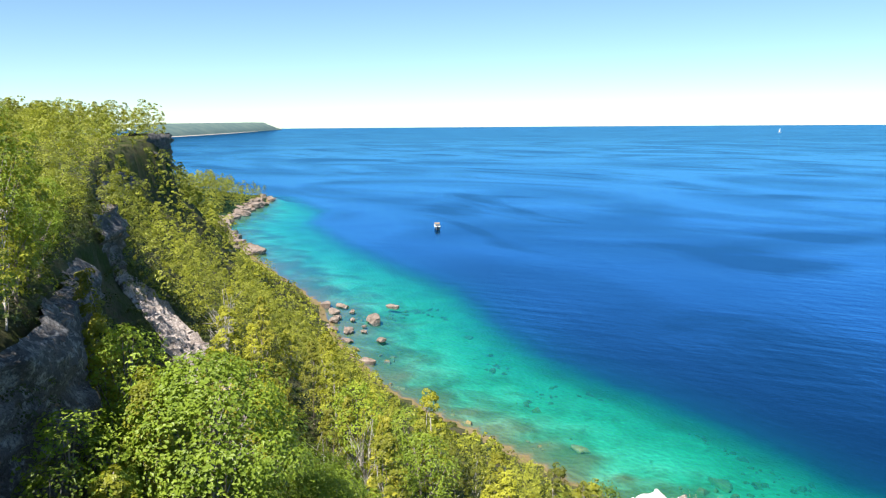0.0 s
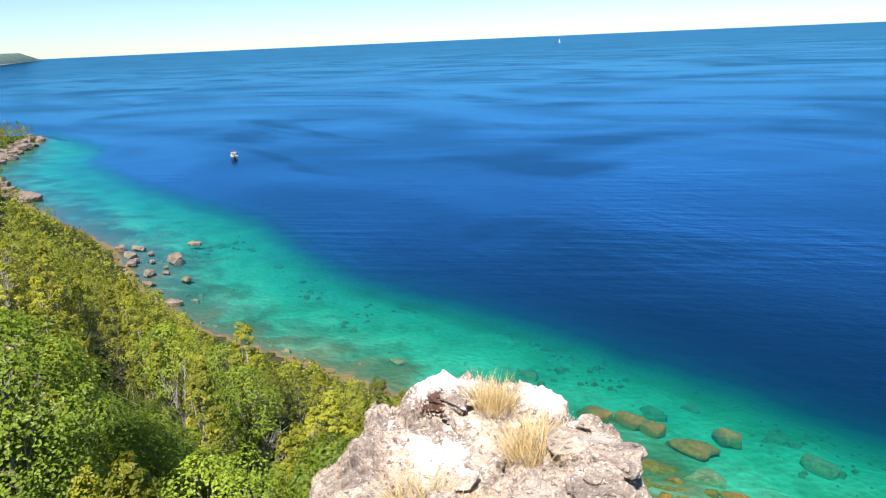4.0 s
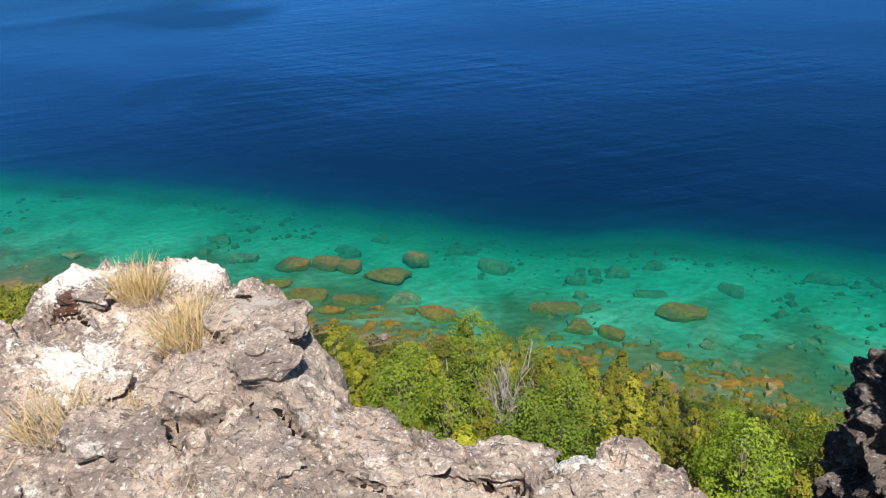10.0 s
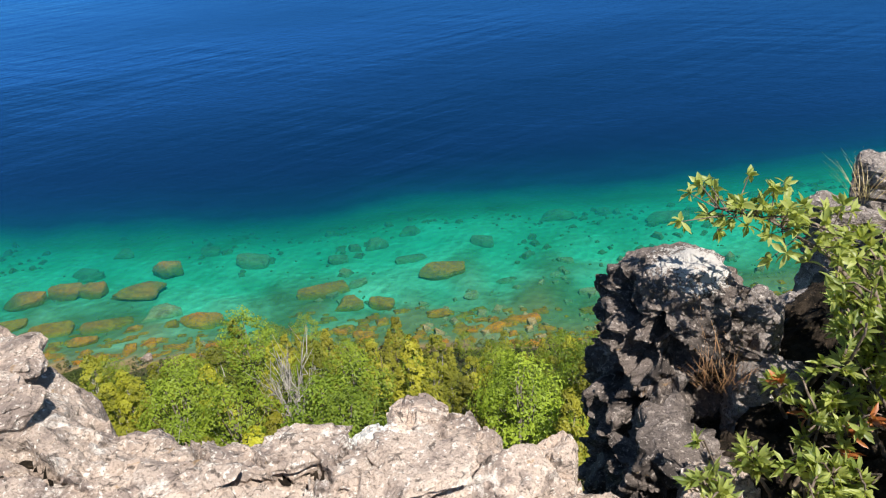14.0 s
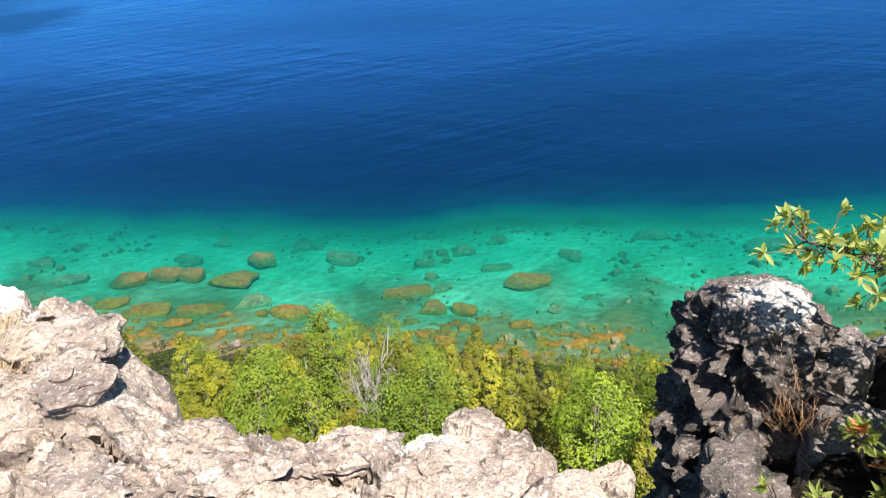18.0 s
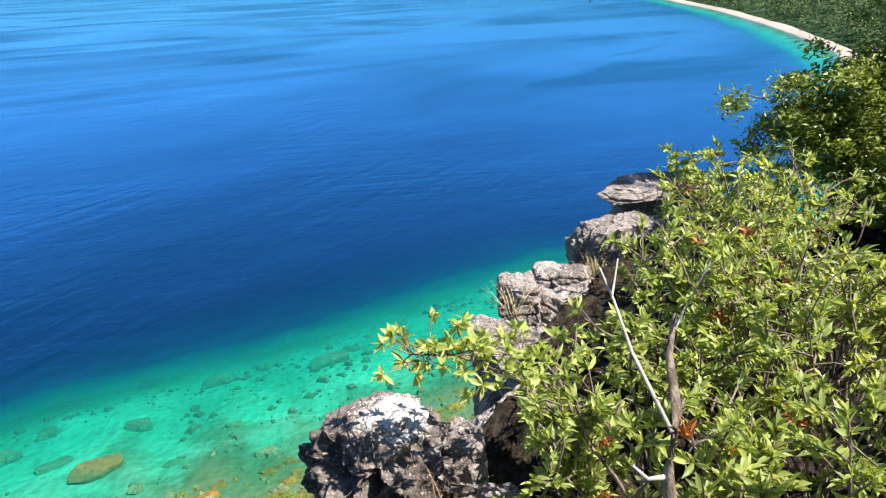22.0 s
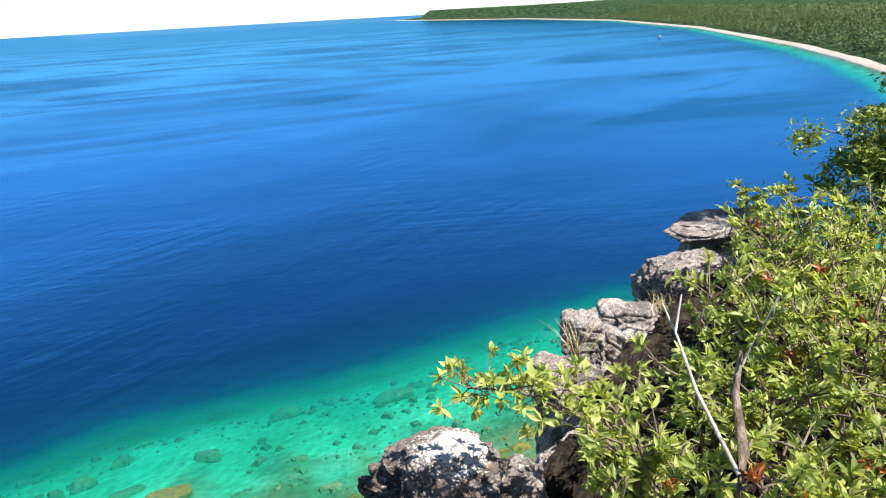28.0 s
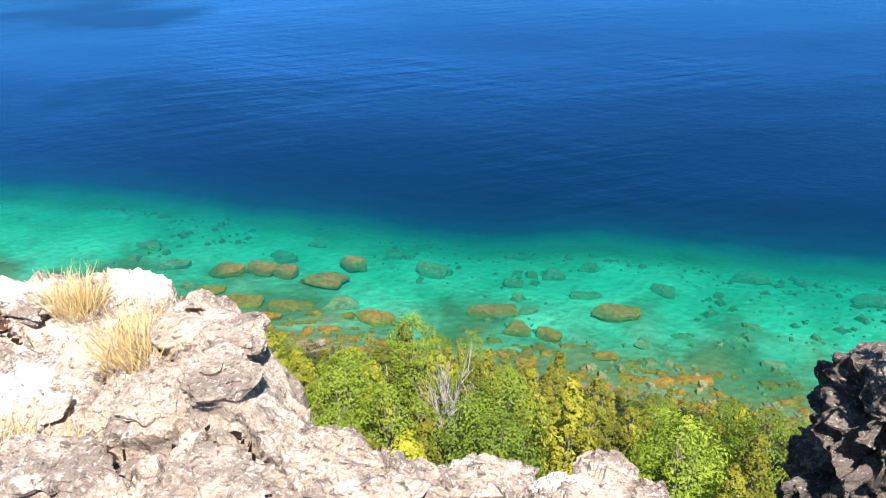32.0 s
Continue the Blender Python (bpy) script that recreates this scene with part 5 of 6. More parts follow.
def cliff_face(line, z0, z1, seed, label, step=0.35, bulge=1.0):
    """A wall of bedded rock along a line on the plan."""
    pts, along = np.array(line, float), [0.0]
    for a, b in zip(pts, pts[1:]):
        along.append(along[-1] + float(np.hypot(*(b - a))))
    s = np.arange(0, along[-1], step)
    zz = np.arange(z0, z1, step)
    S, Z = np.meshgrid(s, zz, indexing="ij")
    px_, py_ = np.interp(S, along, pts[:, 0]).ravel(), np.interp(S, along, pts[:, 1]).ravel()
    dx, dy = np.gradient(np.interp(s, along, pts[:, 0])), np.gradient(np.interp(s, along, pts[:, 1]))
    ln = np.hypot(dx, dy)
    nx, ny = np.repeat(-dy / ln, len(zz)), np.repeat(dx / ln, len(zz))
    zf = Z.ravel()
    q = np.stack([px_ * 0.45, py_ * 0.45, zf * 0.8], -1)
    out = bulge * (0.7 * fbm(q, 4, 0.55, seed) + 0.35 * ridged(q * [1, 1, 2.2], 3, 0.5, seed + 3)) + 0.25 * np.floor(2 * vnoise(q * [0.2, 0.2, 1.6], seed + 5))
    top = np.clip((zf - z1 + 1.2) / 1.2, 0, 1)
    out -= 0.8 * top**2
    v = np.stack([px_ + nx * out, py_ + ny * out, zf + 0.15 * vnoise(q * 3, seed + 8)], -1)
    n = len(v)
    v = np.concatenate([v, np.stack([px_ - nx * 3.5, py_ - ny * 3.5, zf], -1)])
    f = grid_faces(len(s), len(zz))
    return tagged(part("cliff_face", mesh_of("cliff_face", v[:n], f, True), rock_cliff_shaded), label, "cliff")


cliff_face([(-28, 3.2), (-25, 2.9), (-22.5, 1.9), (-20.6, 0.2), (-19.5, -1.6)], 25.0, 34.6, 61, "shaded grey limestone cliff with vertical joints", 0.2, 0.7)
for kind, x, y, z, size in (("broad", -22.4, 6.0, 25.6, (33.4 - bed_level(-22.4, 6.0)) / 9.0), ("broad", -19.6, 4.2, 25.6, 0.6), ("birch", -24.5, 4.6, 0, 0.64), ("cedar", -27.6, 5.4, 0, 0.66), ("birch", -30.2, 5.8, 0, 0.6), ("cedar", -20.8, 2.6, 0, 0.64), ("maple", -33.0, 6.4, 0, 0.5), ("birch", -18.2, 0.8, 0, 0.6), ("maple", -17.4, -1.4, 0, 0.55), ("cedar", -22.6, 3.4, 0, 0.6),
                           ("maple", -23.0, 0.4, 0, 0.36), ("birch", -25.2, 1.0, 0, 0.42), ("maple", -28.2, 1.6, 0, 0.42), ("cedar", -30.4, 2.2, 0, 0.45), ("maple", -32.6, 2.8, 0, 0.42), ("birch", -35.2, 3.2, 0, 0.45),
                           ("maple", -38.0, 3.6, 0, 0.42), ("birch", -21.4, -1.8, 0, 0.4), ("maple", -25.8, -1.2, 0, 0.45), ("birch", -31.5, 7.6, 0, 0.5), ("cedar", -34.5, 7.0, 0, 0.42), ("birch", -38.0, 8.0, 0, 0.4), ("maple", -40.5, 9.2, 0, 0.3), ("broad", -24.6, 10.6, 25.2, 0.7), ("birch", -19.0, 6.5, 27.0, 0.7), ("broad", -27.5, 11.5, 24.0, 0.8), ("birch", -17.2, 1.6, 28.5, 0.6),
                           ("maple", -26.5, 1.0, 33.0, 0.62), ("birch", -23.5, -2.0, 34.4, 0.5), ("cedar", -20.5, -4.0, 34.6, 0.6), ("cedar", -18.0, -6.0, 34.8, 0.6), ("birch", -30, 1.5, 33.5, 0.6),
                           # the seven big cedars at negative y are unseen, added to shade the hollow
                           ("cedar", -26.5, 4.6, 27.4, 0.6), ("birch", -33.5, 2.0, 33.8, 0.6), ("cedar", -16.5, -2.6, 30.0, 0.5), ("birch", -24.0, 4.4, 29.0, 0.42), ("maple", -21.4, 2.3, 0, 0.78), ("cedar", -17.6, -4.7, 0, 0.95), ("cedar", -16.0, -5.8, 0, 0.9), ("cedar", -14.4, -6.9, 0, 0.95), ("cedar", -19.4, -3.4, 0, 0.9), ("cedar", -21.3, -2.3, 0, 0.85), ("cedar", -18.6, -6.0, 0, 1.0), ("cedar", -12.6, -7.8, 0, 0.9), ("maple", -24.2, 3.9, 0, 0.74), ("birch", -20.4, 2.6, 0, 0.76), ("maple", -27.2, 4.6, 0, 0.78), ("birch", -22.6, 4.0, 0, 0.8), ("maple", -30.0, 5.0, 0, 0.74), ("birch", -25.6, 4.6, 0, 0.82), ("cedar", -28.6, 4.2, 0, 0.95), ("birch", -33.4, 5.4, 0, 0.8), ("cedar", -31.6, 4.6, 0, 0.95)):
    plant(kind, x, y, bed_level(x, y) - 0.2, size, wood_rng)
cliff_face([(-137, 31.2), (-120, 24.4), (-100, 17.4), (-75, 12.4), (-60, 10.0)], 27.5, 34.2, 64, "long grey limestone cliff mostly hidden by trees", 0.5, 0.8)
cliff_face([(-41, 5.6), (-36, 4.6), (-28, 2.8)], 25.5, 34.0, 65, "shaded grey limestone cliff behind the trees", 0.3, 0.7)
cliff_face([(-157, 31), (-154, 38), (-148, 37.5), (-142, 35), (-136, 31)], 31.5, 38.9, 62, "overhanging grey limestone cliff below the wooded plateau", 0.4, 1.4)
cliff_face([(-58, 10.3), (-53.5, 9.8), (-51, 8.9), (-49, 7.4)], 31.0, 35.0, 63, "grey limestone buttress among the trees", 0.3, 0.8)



# bare snags and bright cedars that stand out among the crowns: kind, place, height of the tip
for kind, x, y, tip in (("snag", 1.7, 31.5, 15.3), ("snag", 4.8, 27.3, 16.9), ("snag", 3.4, 25.4, 17.5), ("snag", -6.6, 31.0, 19.3), ("cedar", -1.5, 35.5, 12.4), ("cedar", -1.3, 38.5, 12.0)):
    foot = bed_level(x, y) - 0.2
    plant(kind, x, y, foot, (tip - foot - (0.0 if kind == "cedar" else 1.6)) / (8.6 if kind == "cedar" else 7.6), wood_rng)

# ---- distance ----
def strip(name, line, offs, heights, material, label, category):
    """A band of ground along a line: points set off inland by offs, at the heights."""
    pts = np.array(line, float)
    dense = []
    for a, b in zip(pts, pts[1:]):
        k = max(2, int(np.hypot(*(b - a)) / 12))
        dense += [a + (b - a) * t for t in np.linspace(0, 1, k, endpoint=False)]
    d = np.array(dense + [pts[-1]])
    for _ in range(3):
        d[1:-1] = (d[:-2] + 2 * d[1:-1] + d[2:]) / 4
    tg = np.gradient(d, axis=0)
    tg /= np.linalg.norm(tg, axis=1, keepdims=True)
    nrm = np.stack([tg[:, 1], -tg[:, 0]], -1)
    wob = 0.35 * vnoise(np.stack([d[:, 0] / 25, d[:, 1] / 25, 0 * d[:, 0]], -1), 71)
    rows = [np.concatenate([d + nrm * (o * (1 + wob))[:, None], (np.full(len(d), h) + rise(d[:, 0], d[:, 1]))[:, None]], 1) for o, h in zip(offs, heights)]
    v = np.stack(rows, 1).reshape(-1, 3)
    return tagged(part(name, mesh_of(name, v, grid_faces(len(d), len(offs)), True), material), label, category, kind="structure")


strip("beach", [p for p in SHORE if p[0] > 190 and p[0] < 1450], (-1.0, 1.0, 2.6, 4.0), (-0.4, 0.7, 1.2, 1.7), beach_mat, "pale shingle beach curving round the bay", "beach")

# the long headland across the water
rng = np.random.default_rng(77)
s = np.linspace(0, 1, 220)
hx, hy = -2560 - 1640 * s**1.1, 640 + 1090 * s**1.1
crest = (35 + 9 * s + 1.5 * fbm(np.stack([s * 30, 0 * s, 0 * s], -1), 3, 0.5, 5)) * np.clip((1.0 - s) / 0.05, 0, 1) ** 0.45
base = rise(hx, hy) * 0.75
prof = [(0, -3), (6, 1.2), (18, 1.6), (22, 7), (50, 0.55), (95, 0.95), (160, 1.0), (600, 0.9)]
rows = []
for k, (o, h) in enumerate(prof):
    lift = h if k < 4 else crest * h + 1.3 * rng.normal(size=len(s))
    rows.append(np.stack([hx - 0.36 * o, hy - 0.93 * o, base + np.minimum(lift, np.maximum(crest, 1.0))], -1))
me = mesh_of("headland", np.stack(rows, 1).reshape(-1, 3), grid_faces(len(s), len(prof)), True)


def far_land():
    m = Mat("hazy_woodland")
    f = m.noise(0.012, 6, 0.7)
    # distance haze is mixed into these blue-grey greens
    return m.surface(m.mix(m.ramp(f, (0.35, 0.0), (0.65, 1.0)), (0.075, 0.12, 0.125), (0.12, 0.165, 0.15)), 1.0, None, 0.0)


me.materials.append(far_land())
me.materials.append(beach_mat)
me.polygons.foreach_set("material_index", np.tile([1, 1, 0, 0, 0, 0, 0], len(s) - 1).astype(np.int32))
tagged(part("headland", me, None), "long low wooded headland with a pale shore across the water", "headland", kind="structure")


def paint(name, color, rough=0.4):
    m = Mat(name)
    f = m.noise(3, 3)
    return m.surface(m.mix(f, color, tuple(c * 0.85 for c in color)), rough, None, 0.4)


def hull_mesh(length, beam, height):
    n, v = 13, []
    for i in range(n):
        t = i / (n - 1)
        w = beam / 2 * (1 - max(0.0, (t - 0.45) / 0.55) ** 2.2) * (0.9 + 0.1 * min(1, t * 4))
        sheer = height * (1 + 0.25 * t * t)
        for a, b in ((1, sheer), (0.93, sheer * 0.5), (0.7, 0), (0, -0.25), (-0.7, 0), (-0.93, sheer * 0.5), (-1, sheer)):
            v.append(((t - 0.5) * length, w * a + 1e-3 * a, b))
    f = grid_faces(n, 7)
    deck = np.array([[i * 7, (i + 1) * 7, (i + 1) * 7 + 6, i * 7 + 6] for i in range(n - 1)] + [[0, 1, 5, 6]])
    return mesh_of("hull", v, np.concatenate([f, deck]), True)


def block(name, x0, x1, y0, y1, z0, z1, slope=0.0):
    bm = bmesh.new()
    bmesh.ops.create_cube(bm, size=1.0)
    for vert in bm.verts:
        vert.co = Vector((x0 if vert.co.x < 0 else x1, y0 if vert.co.y < 0 else y1, z0 if vert.co.z < 0 else z1))
        if vert.co.z == z1:
            vert.co.x -= slope if vert.co.x == x1 else -slope * 0.2
    bmesh.ops.bevel(bm, geom=bm.edges[:], offset=min(x1 - x0, y1 - y0, z1 - z0) * 0.15, segments=2, affect="EDGES")
    me = bpy.data.meshes.new(name)
    bm.to_mesh(me)
    bm.free()
    return me


white_paint, dark_glass, tan_cover = paint("white_gelcoat", (0.85, 0.85, 0.83), 0.25), paint("tinted_glass", (0.02, 0.03, 0.04), 0.1), paint("tan_canvas", (0.45, 0.30, 0.18), 0.8)


def motor_boat(x, y, turn, size=1.0):
    root = tagged(new("motor_boat"), "small white motor boat lying still on the lake", "boat")
    part("hull", hull_mesh(6.4, 2.5, 0.95), white_paint, root)
    part("cabin", block("cabin", -0.6, 1.5, -0.9, 0.9, 0.95, 1.75, 0.5), white_paint, root)
    part("windscreen", block("windscreen", 0.9, 1.25, -0.85, 0.85, 1.2, 1.65, 0.2), dark_glass, root, "dark tinted windscreen")
    part("canopy", block("canopy", -1.9, 0.9, -1.0, 1.0, 1.95, 2.08), tan_cover, root, "tan canvas canopy")
    part("outboard_motor", block("outboard_motor", -3.6, -3.1, -0.22, 0.22, -0.1, 1.15), dark_glass, root, "dark outboard motor")
    root.matrix_world = pose(x, y, 0.1, 0, 0, turn) @ Matrix.Diagonal((size, size, size, 1))


motor_boat(-243.6, 160.5, 150)
motor_boat(581, 619, 20)
sail = tagged(new("sailing_boat"), "tiny white sailing boat far out near the horizon", "boat")
part("hull", hull_mesh(14, 4, 1.4), white_paint, sail)
part("mast", block("mast", -0.1, 0.1, -0.1, 0.1, 1.0, 17), white_paint, sail)
v = [(0.2, 0, 2.4), (-5.5, 0.25, 2.6), (0.2, 0, 16.5), (0.2, 0.08, 2.4), (-5.5, 0.33, 2.6), (0.2, 0.08, 16.5)]
part("sail", mesh_of("sail", v, [(0, 1, 2), (5, 4, 3)]), white_paint, sail, "white mainsail")
sail.matrix_world = pose(-1480, 2330, 0, 0, 0, 70)


# ---- plants on the ledge ----
def stem_material(name, a, b):
    return bark(name, a, b, 30.0, 0.4)


def leaf_surface(name, lo, hi, back=0.45):
    m = Mat(name)
    isl = m.n("NewGeometry").outputs["Random Per Island"]
    f = m.noise(60, 3, 0.6)
    c = m.mix(m.math("ADD", m.math("MULTIPLY", isl, 0.75), m.math("MULTIPLY", f, 0.25)), lo, hi)
    d = m.n("BsdfPrincipled")
    m.put(d.inputs["Base Color"], c)
    m.put(d.inputs["Roughness"], 0.42)
    m.put(d.inputs["Specular IOR Level"], 0.45)
    tr = m.n("BsdfTranslucent")
    m.put(tr.inputs["Color"], m.mix(0.5, c, (hi[0] * 1.4, hi[1] * 1.4, hi[2] * 0.5)))
    mx = m.n("MixShader")
    m.put(mx.inputs[0], back)
    m.put(mx.inputs[1], d.outputs[0])
    m.put(mx.inputs[2], tr.outputs[0])
    m.put(m.out.inputs[0], mx.outputs[0])
    return m.m


shrub_leaf = leaf_surface("shrub_leaves", (0.06, 0.115, 0.02), (0.54, 0.58, 0.17))
shrub_rust = leaf_surface("rust_leaves", (0.28, 0.07, 0.02), (0.50, 0.20, 0.06), 0.3)
shrub_stem = stem_material("shrub_stem", (0.10, 0.075, 0.055), (0.24, 0.19, 0.15))
cedar_leaf = leaf_surface("cedar_fans", (0.03, 0.06, 0.01), (0.28, 0.33, 0.05), 0.25)
straw = leaf_surface("dry_grass", (0.50, 0.34, 0.16), (0.86, 0.70, 0.42), 0.35)
straw_red = leaf_surface("dry_stalks", (0.24, 0.12, 0.06), (0.46, 0.27, 0.14), 0.2)


def blades(rng, base, way, side, length, width, fold=0.25, bend=0.25):
    """Pointed leaves folded along the midrib: three pairs of faces each."""
    n = len(base)
    way = way / (np.linalg.norm(way, axis=1, keepdims=True) + 1e-9)
    side = side - way * (side * way).sum(1, keepdims=True)
    side /= np.linalg.norm(side, axis=1, keepdims=True) + 1e-9
    up = np.cross(side, way)
    up *= np.where(up[:, 2:3] < 0, -1, 1)
    L, W = length[:, None], width[:, None]
    rows = []
    for s, w in ((0.0, 0.12), (0.3, 0.85), (0.65, 0.9), (1.0, 0.0)):
        mid = base + way * L * s - up * L * bend * s * s
        rows += [mid - side * W * w + up * W * w * fold * 2, mid, mid + side * W * w + up * W * w * fold * 2]
    v = np.stack(rows, 1).reshape(-1, 3)
    one = np.array([(3 * r + c, 3 * r + 3 + c, 3 * r + 4 + c, 3 * r + 1 + c) for r in range(3) for c in range(2)])
    return v, (one[None] + 12 * np.arange(n)[:, None, None]).reshape(-1, 4)


def shrub(x, y, z, height, reach, seed, whorls=70, length=0.072, rust=0.03, lean=(0, 0)):
    """A many-stemmed shrub with narrow leaves in whorls along its twigs."""
    rng = np.random.default_rng(seed)
    root = tagged(new("leafy_shrub"), "leafy shrub with narrow light green leaves and a few rust ones", "shrub", "shrubs along the cliff edge")
    v, f, tips, ways = [], [], [], []
    for k in range(max(4, whorls // 9)):
        a, r = rng.uniform(0, 6.28), reach * math.sqrt(rng.uniform(0.02, 1))
        h = height * (1 - 0.35 * (r / reach) ** 2) * rng.uniform(0.75, 1.1)
        end = np.array([math.cos(a) * r + lean[0] * h, math.sin(a) * r + lean[1] * h, h])
        start = np.array([0.12 * rng.normal(), 0.12 * rng.normal(), -0.12])
        mid = start * 0.5 + end * 0.5 + [0, 0, 0.12 * height] + 0.05 * rng.normal(size=3)
        tube(v, f, [start, (start + mid) / 2 + 0.02 * rng.normal(size=3), mid, (mid + end) / 2 + 0.03 * rng.normal(size=3), end], [0.009, 0.0075, 0.006, 0.0045, 0.0025], 5)
        for _ in range(9):
            t = rng.uniform(0.35, 1.0)
            p = start * (1 - t) ** 2 + 2 * t * (1 - t) * mid + t * t * end
            q = p + np.array([rng.normal() * 0.16, rng.normal() * 0.16, abs(rng.normal()) * 0.12]) * reach
            tube(v, f, [p, (p + q) / 2 + [0, 0, 0.02], q], [0.005, 0.004, 0.002], 3)
            tips.append(q)
            ways.append((q - p) / (np.linalg.norm(q - p) + 1e-6))
    tips, ways = np.array(tips), np.array(ways)
    per = 13
    base = np.repeat(tips, per, 0) - np.repeat(ways, per, 0) * rng.uniform(0, 0.14, (len(tips) * per, 1)) * reach
    way = np.repeat(ways, per, 0) * 0.7 + rng.normal(size=(len(base), 3)) * 0.6 + [0, 0, 0.45]
    side = np.cross(way, rng.normal(size=way.shape))
    lv, lf = blades(rng, base, way, side, length * rng.uniform(0.55, 1.2, len(base)), length * 0.155 * rng.uniform(0.7, 1.2, len(base)))
    part("woody_frame", mesh_of("woody_frame", np.concatenate(v), np.concatenate(f), True), shrub_stem, root)
    is_rust = np.repeat(np.repeat(rng.uniform(size=len(tips)) < rust, per), 6)
    part("foliage", mesh_of("foliage", lv, lf[~is_rust], True), shrub_leaf, root)
    if is_rust.any():
        part("rust_foliage", mesh_of("rust_foliage", lv, lf[is_rust], True), shrub_rust, root, "rust-red dry leaves")
    root.matrix_world = pose(x, y, z)
    return root


for k, (x, y, z, h, r, w) in enumerate([
        (1.80, 2.22, 37.95, 0.46, 0.30, 70), (1.78, 1.62, 37.92, 0.74, 0.36, 85), (2.36, 2.22, 37.9, 0.70, 0.42, 95), (2.35, 1.55, 37.88, 0.88, 0.5, 95), (2.88, 2.5, 37.85, 0.85, 0.5, 95),
        (2.95, 1.95, 37.85, 0.98, 0.55, 105), (3.42, 2.8, 37.8, 0.98, 0.52, 100), (3.55, 2.15, 37.8, 1.05, 0.55, 100), (3.95, 3.1, 37.75, 1.10, 0.5, 90), (4.20, 2.8, 37.75, 1.0, 0.55, 90),
        (1.95, 0.95, 37.9, 0.85, 0.5, 90), (2.75, 1.0, 37.85, 0.95, 0.55, 95), (3.5, 1.2, 37.8, 1.1, 0.6, 95), (4.8, 3.45, 37.6, 0.95, 0.5, 80), (4.62, 3.88, 37.55, 1.15, 0.42, 90), (5.25, 3.7, 37.5, 1.25, 0.45, 90)]):
    shrub(x, y, z, h, r, 300 + k, int(w * 1.3), 0.064, 0.02)
def leafy_branch(points, seed, twigs=34, length=0.05):
    """A long arching branch with whorls of pale leaves along its outer half."""
    rng = np.random.default_rng(seed)
    root = tagged(new("shrub_branch"), "arching shrub branch with pale yellow-green leaves", "branch")
    pts = np.array(points, float)
    v, f = [], []
    tube(v, f, pts, np.linspace(0.010, 0.003, len(pts)), 6)
    s = np.linspace(0, 1, len(pts))
    tips, ways = [], []
    for k in range(twigs):
        t = 1 - 0.62 * rng.uniform() ** 1.3
        p = np.array([np.interp(t, s, pts[:, c]) for c in range(3)])
        q = p + rng.normal(size=3) * [0.07, 0.07, 0.05] + [0, 0, 0.02]
        tube(v, f, [p, (p + q) / 2, q], [0.003, 0.0025, 0.0015], 4)
        tips.append(q)
        ways.append((q - p) / (np.linalg.norm(q - p) + 1e-6))
    tips, ways = np.array(tips), np.array(ways)
    per = 9
    base = np.repeat(tips, per, 0)
    way = np.repeat(ways, per, 0) * 0.5 + rng.normal(size=(len(base), 3)) * 0.7 + [0, 0, 0.15]
    lv, lf = blades(rng, base, way, np.cross(way, rng.normal(size=way.shape)), length * rng.uniform(0.6, 1.2, len(base)), length * 0.2 * rng.uniform(0.8, 1.2, len(base)))
    part("twig", mesh_of("twig", np.concatenate(v), np.concatenate(f), True), shrub_stem, root)
    part("foliage", mesh_of("foliage", lv, lf, True), branch_leaf, root)


branch_leaf = leaf_surface("branch_leaves", (0.20, 0.26, 0.05), (0.52, 0.55, 0.18))
leafy_branch([(1.72, 2.02, 38.1), (1.62, 2.06, 38.36), (1.46, 2.14, 38.54), (1.30, 2.26, 38.63), (1.15, 2.36, 38.64)], 351, 46)
leafy_branch([(1.75, 2.06, 38.1), (1.66, 2.16, 38.40), (1.54, 2.28, 38.55), (1.44, 2.38, 38.58)], 354, 26)
shrub(1.72, 2.04, 38.05, 0.56, 0.24, 353, 60, 0.060, 0.02, (-0.3, 0.05))
shrub(1.72, 1.98, 37.80, 0.50, 0.30, 355, 60, 0.060, 0.02, (-0.1, 0.0))
shrub(0.98, 1.72, 37.88, 0.24, 0.16, 356, 27, 0.056, 0.0)
shrub(1.32, 1.86, 37.90, 0.34, 0.20, 357, 36, 0.058, 0.04)
shrub(1.24, 1.60, 37.90, 0.24, 0.20, 352, 27, 0.056, 0.0)


def dead_shrub():
    """A bleached dead stem with a long bare branch."""
    root = tagged(new("dead_branch"), "bleached bare stem with a long broken branch", "dead wood")
    v, f = [], []
    tube(v, f, [(1.50, 1.40, 37.9), (1.56, 1.46, 38.2), (1.60, 1.55, 38.42), (1.68, 1.60, 38.60), (1.74, 1.70, 38.74), (1.79, 1.73, 38.86)], [0.026, 0.024, 0.021, 0.018, 0.013, 0.007], 9)
    part("stem", mesh_of("stem", np.concatenate(v), np.concatenate(f), True), shrub_stem, root)
    v, f = [], []
    tube(v, f, [(1.64, 1.58, 38.55), (1.70, 1.82, 38.71), (1.80, 2.01, 38.80), (1.84, 2.13, 38.88)], [0.008, 0.0065, 0.005, 0.003], 6)
    tube(v, f, [(1.60, 1.55, 38.42), (1.52, 1.56, 38.44), (1.47, 1.58, 38.50)], [0.010, 0.007, 0.004], 5)
    tube(v, f, [(1.80, 2.02, 38.82), (1.86, 2.06, 38.93)], [0.005, 0.003], 5)
    tube(v, f, [(1.76, 1.70, 38.83), (1.84, 1.68, 38.98), (1.85, 1.66, 39.05)], [0.007, 0.005, 0.003], 5)
    part("branch", mesh_of("branch", np.concatenate(v), np.concatenate(f), True), dead_wood, root)


dead_shrub()


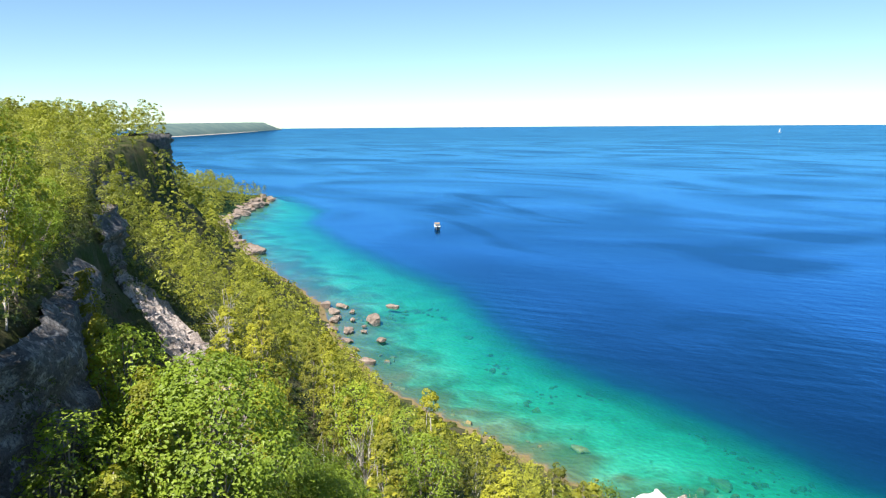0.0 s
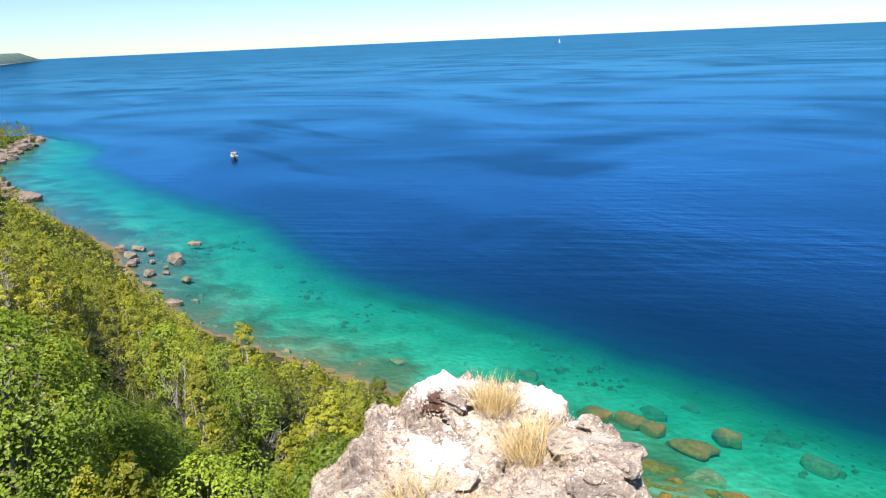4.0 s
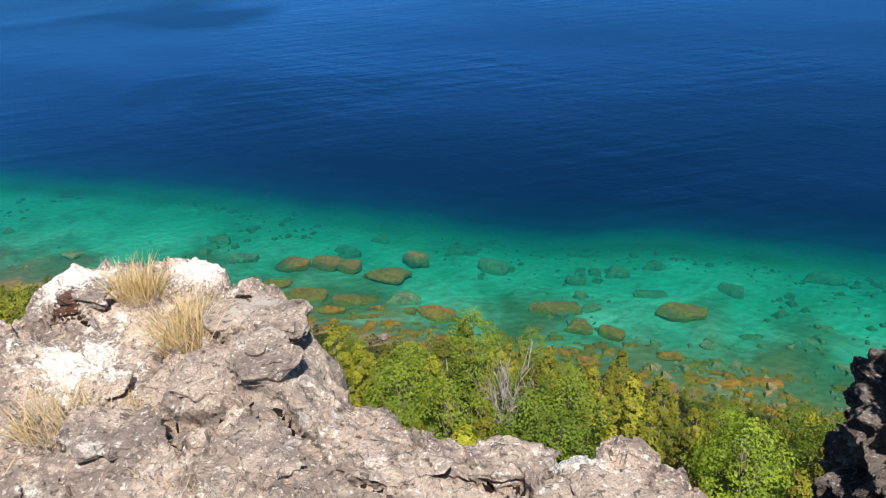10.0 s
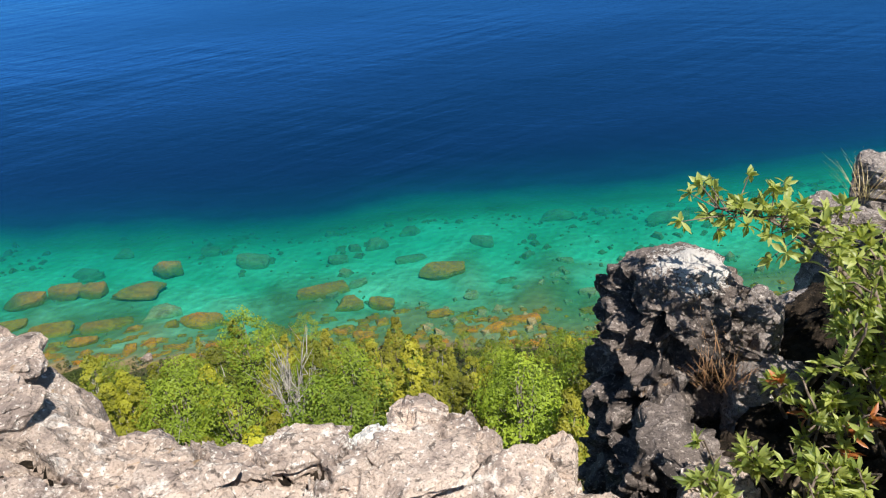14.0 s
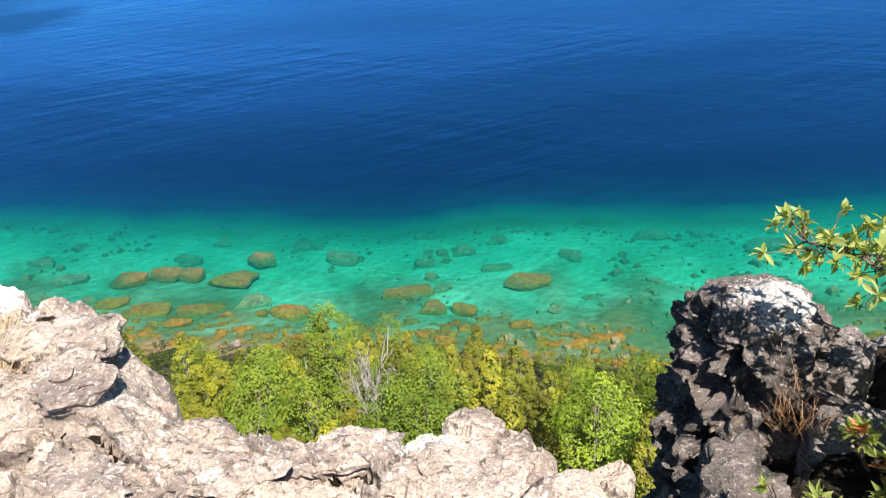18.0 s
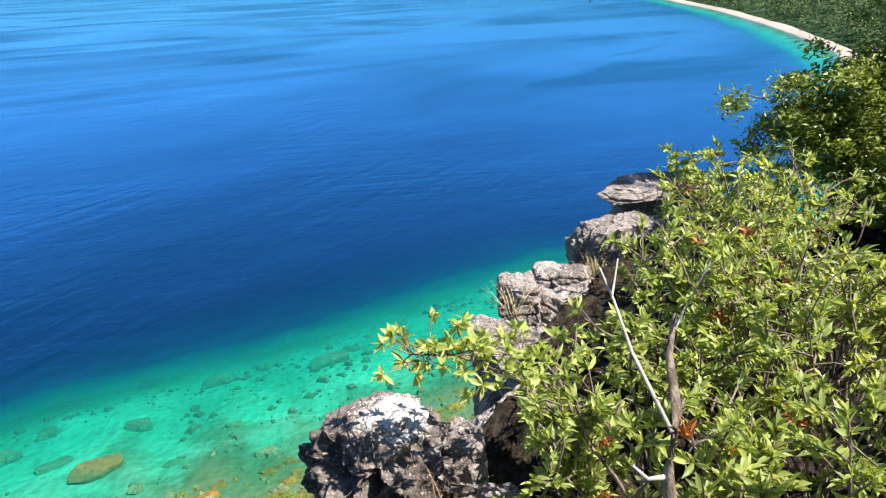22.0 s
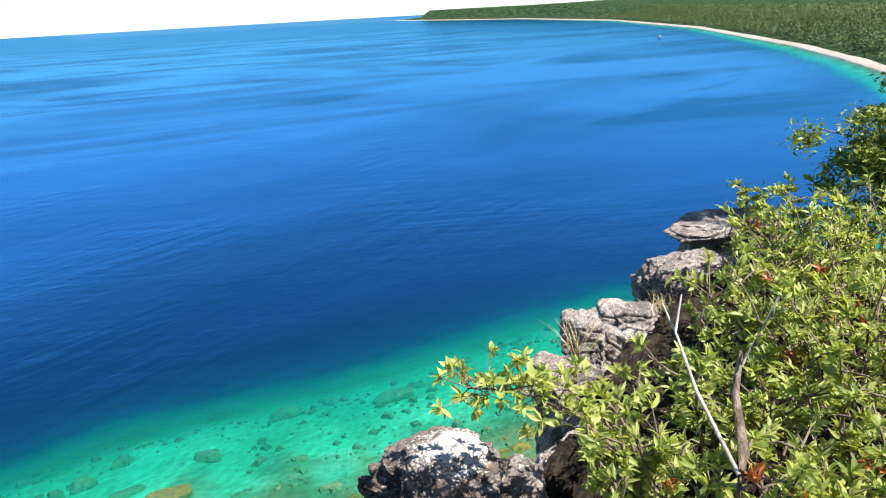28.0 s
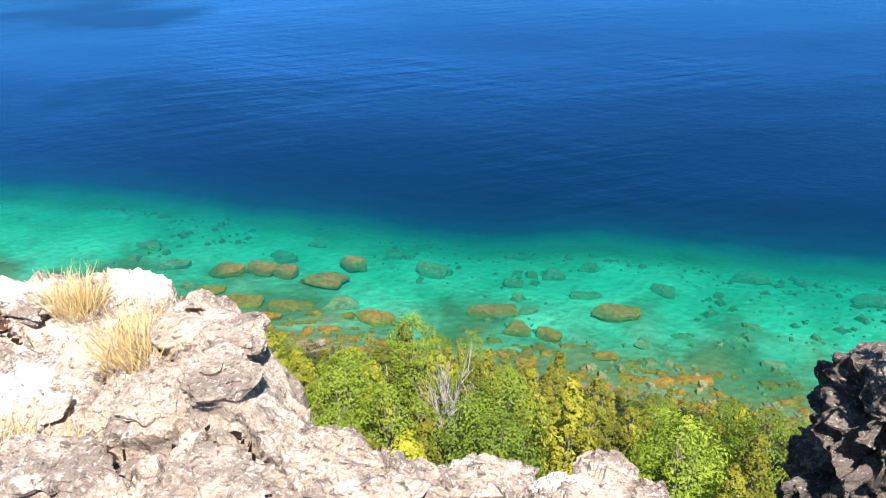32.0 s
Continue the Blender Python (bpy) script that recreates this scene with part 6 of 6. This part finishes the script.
def tuft(x, y, z, height, spread, count, seed, material, label, name="grass_tuft", lean=(0.0, 0.0), thin=0.0012):
    """A tuft of thin dry blades."""
    rng = np.random.default_rng(seed)
    a, r = rng.uniform(0, 6.28, count), spread * 0.55 * np.sqrt(rng.uniform(0, 1, count))
    base = np.stack([np.cos(a) * r, np.sin(a) * r, np.full(count, -0.03)], -1)
    b = rng.uniform(0, 6.28, count)
    way = np.stack([0.5 * np.cos(a) * r / spread + 0.38 * np.cos(b) + lean[0], 0.5 * np.sin(a) * r / spread + 0.38 * np.sin(b) + lean[1], np.ones(count)], -1)
    v, f = blades(rng, base, way, rng.normal(size=(count, 3)), height * rng.uniform(0.45, 1.1, count), np.full(count, thin) * rng.uniform(0.7, 1.4, count), 0.2, 0.3)
    ob = part(name, mesh_of(name, v, f), material)
    ob.matrix_world = pose(x, y, z)
    return tagged(ob, label, "grass", "dry grass on the ledge", "stuff" if name == "dry_weed" else "")


DRY = "dry straw-coloured grass tuft rooted in a crack"
for k, (x, y, z, h, sp, n) in enumerate([(-2.03, 2.34, 38.38, 0.19, 0.17, 230), (-1.60, 2.05, 38.38, 0.22, 0.21, 270), (-1.70, 2.22, 38.38, 0.13, 0.15, 70), (-1.82, 1.56, 38.36, 0.15, 0.22, 150),
                                         (-1.62, 1.62, 38.36, 0.10, 0.16, 60), (-1.28, 1.30, 38.3, 0.14, 0.25, 90), (-1.95, 1.30, 38.34, 0.11, 0.2, 60), (-1.60, 2.42, 38.33, 0.10, 0.06, 10),
                                         (2.55, 3.55, 37.95, 0.28, 0.1, 24), (4.0, 4.35, 37.6, 0.2, 0.2, 60)]):
    tuft(x, y, z, h, sp, int(1.7 * n), 500 + k, straw, DRY)
tuft(1.20, 2.22, 37.98, 0.15, 0.17, 110, 520, straw_red, "reddish dry stalks growing on the dark rock", "dry_weed", thin=0.0009)
tuft(1.25, 2.34, 38.05, 0.30, 0.18, 9, 521, straw_red, "thin dry stalks against the rock", "dry_weed", thin=0.0009)


def cliff_cedar(x, y, z, height, radius, seed, reach=()):
    """A cedar at the cliff's edge, close enough for its flat fans to show."""
    rng = np.random.default_rng(seed)
    root = tagged(new("edge_cedar"), "white cedar on the cliff edge with rusty tips", "tree")
    steps = np.linspace(0, 1, 8)
    tr = np.stack([0.25 * np.sin(steps * 2), 0.12 * np.sin(steps * 3), height * steps - 0.4], -1)
    v, f = [], []
    tube(v, f, tr, 0.13 * (1.05 - 0.9 * steps), 8)
    cen, dirs = [], []
    for k in range(54 + len(reach)):
        h = rng.uniform(0.06, 0.97)
        a = k * 2.39996 + rng.normal() * 0.3
        L = radius * (1 - 0.75 * h) * rng.uniform(0.6, 1.12)
        start = np.array([np.interp(h, steps, tr[:, c]) for c in range(3)])
        d = np.array([math.cos(a), math.sin(a), 0.12])
        end = start + d * L + [0, 0, -0.12 * L + 0.1]
        if k >= 54:
            end = np.array(reach[k - 54]) - [x, y, z]
            start = np.array([0.0, 0.0, end[2] - 0.35])
            L = float(np.linalg.norm(end - start))
            d = (end - start) / L
        mid = (start + end) / 2 + [0, 0, -0.05 * L]
        lv, lf = [], []
        tube(lv, lf, [start, mid, end], [0.028, 0.017, 0.005], 5)
        part("limb", mesh_of("limb", lv[0], lf[0], True), bark_grey, root)
        for _ in range(int(9 + 8 * L)):
            t = rng.uniform(0.25, 1.05)
            p = start + (end - start) * t + rng.normal(size=3) * 0.13 * (0.4 + 0.6 * L)
            cen.append(p)
            dirs.append(d)
    part("trunk", mesh_of("trunk", np.concatenate(v), np.concatenate(f), True), bark_grey, root)
    cen, dirs = np.array(cen), np.array(dirs)
    per = 120
    base = np.repeat(cen, per, 0) + rng.normal(size=(len(cen) * per, 3)) * [0.06, 0.06, 0.04]
    way = np.repeat(dirs, per, 0) * 0.8 + rng.normal(size=(len(base), 3)) * 0.75 + [0, 0, -0.05]
    lv, lf = leaf_quads(rng, base, way * 0.25 + [0, 0, 0.5], 0.032, 0.012, 0.15, 0.6)
    dead = np.repeat(rng.uniform(size=len(cen)) < 0.008, per)
    part("foliage", mesh_of("foliage", lv, lf[~dead]), cedar_leaf, root)
    part("dead_foliage", mesh_of("dead_foliage", lv, lf[dead]), shrub_rust, root, "rusty dead cedar sprays")
    root.matrix_world = pose(x, y, z)


cliff_cedar(6.5, 3.0, 37.4, 5.2, 1.25, 71, ((4.85, 3.75, 38.98), (5.0, 3.65, 38.85), (5.15, 3.65, 38.6), (5.1, 3.6, 38.95), (5.3, 3.5, 38.75), (5.5, 3.4, 38.6), (5.35, 3.45, 39.05), (5.6, 3.3, 38.95), (5.8, 3.2, 38.5), (5.55, 3.3, 39.3), (5.7, 3.2, 39.8), (5.75, 3.1, 40.3)))
cliff_cedar(8.0, 3.9, 37.4, 4.8, 1.5, 72)
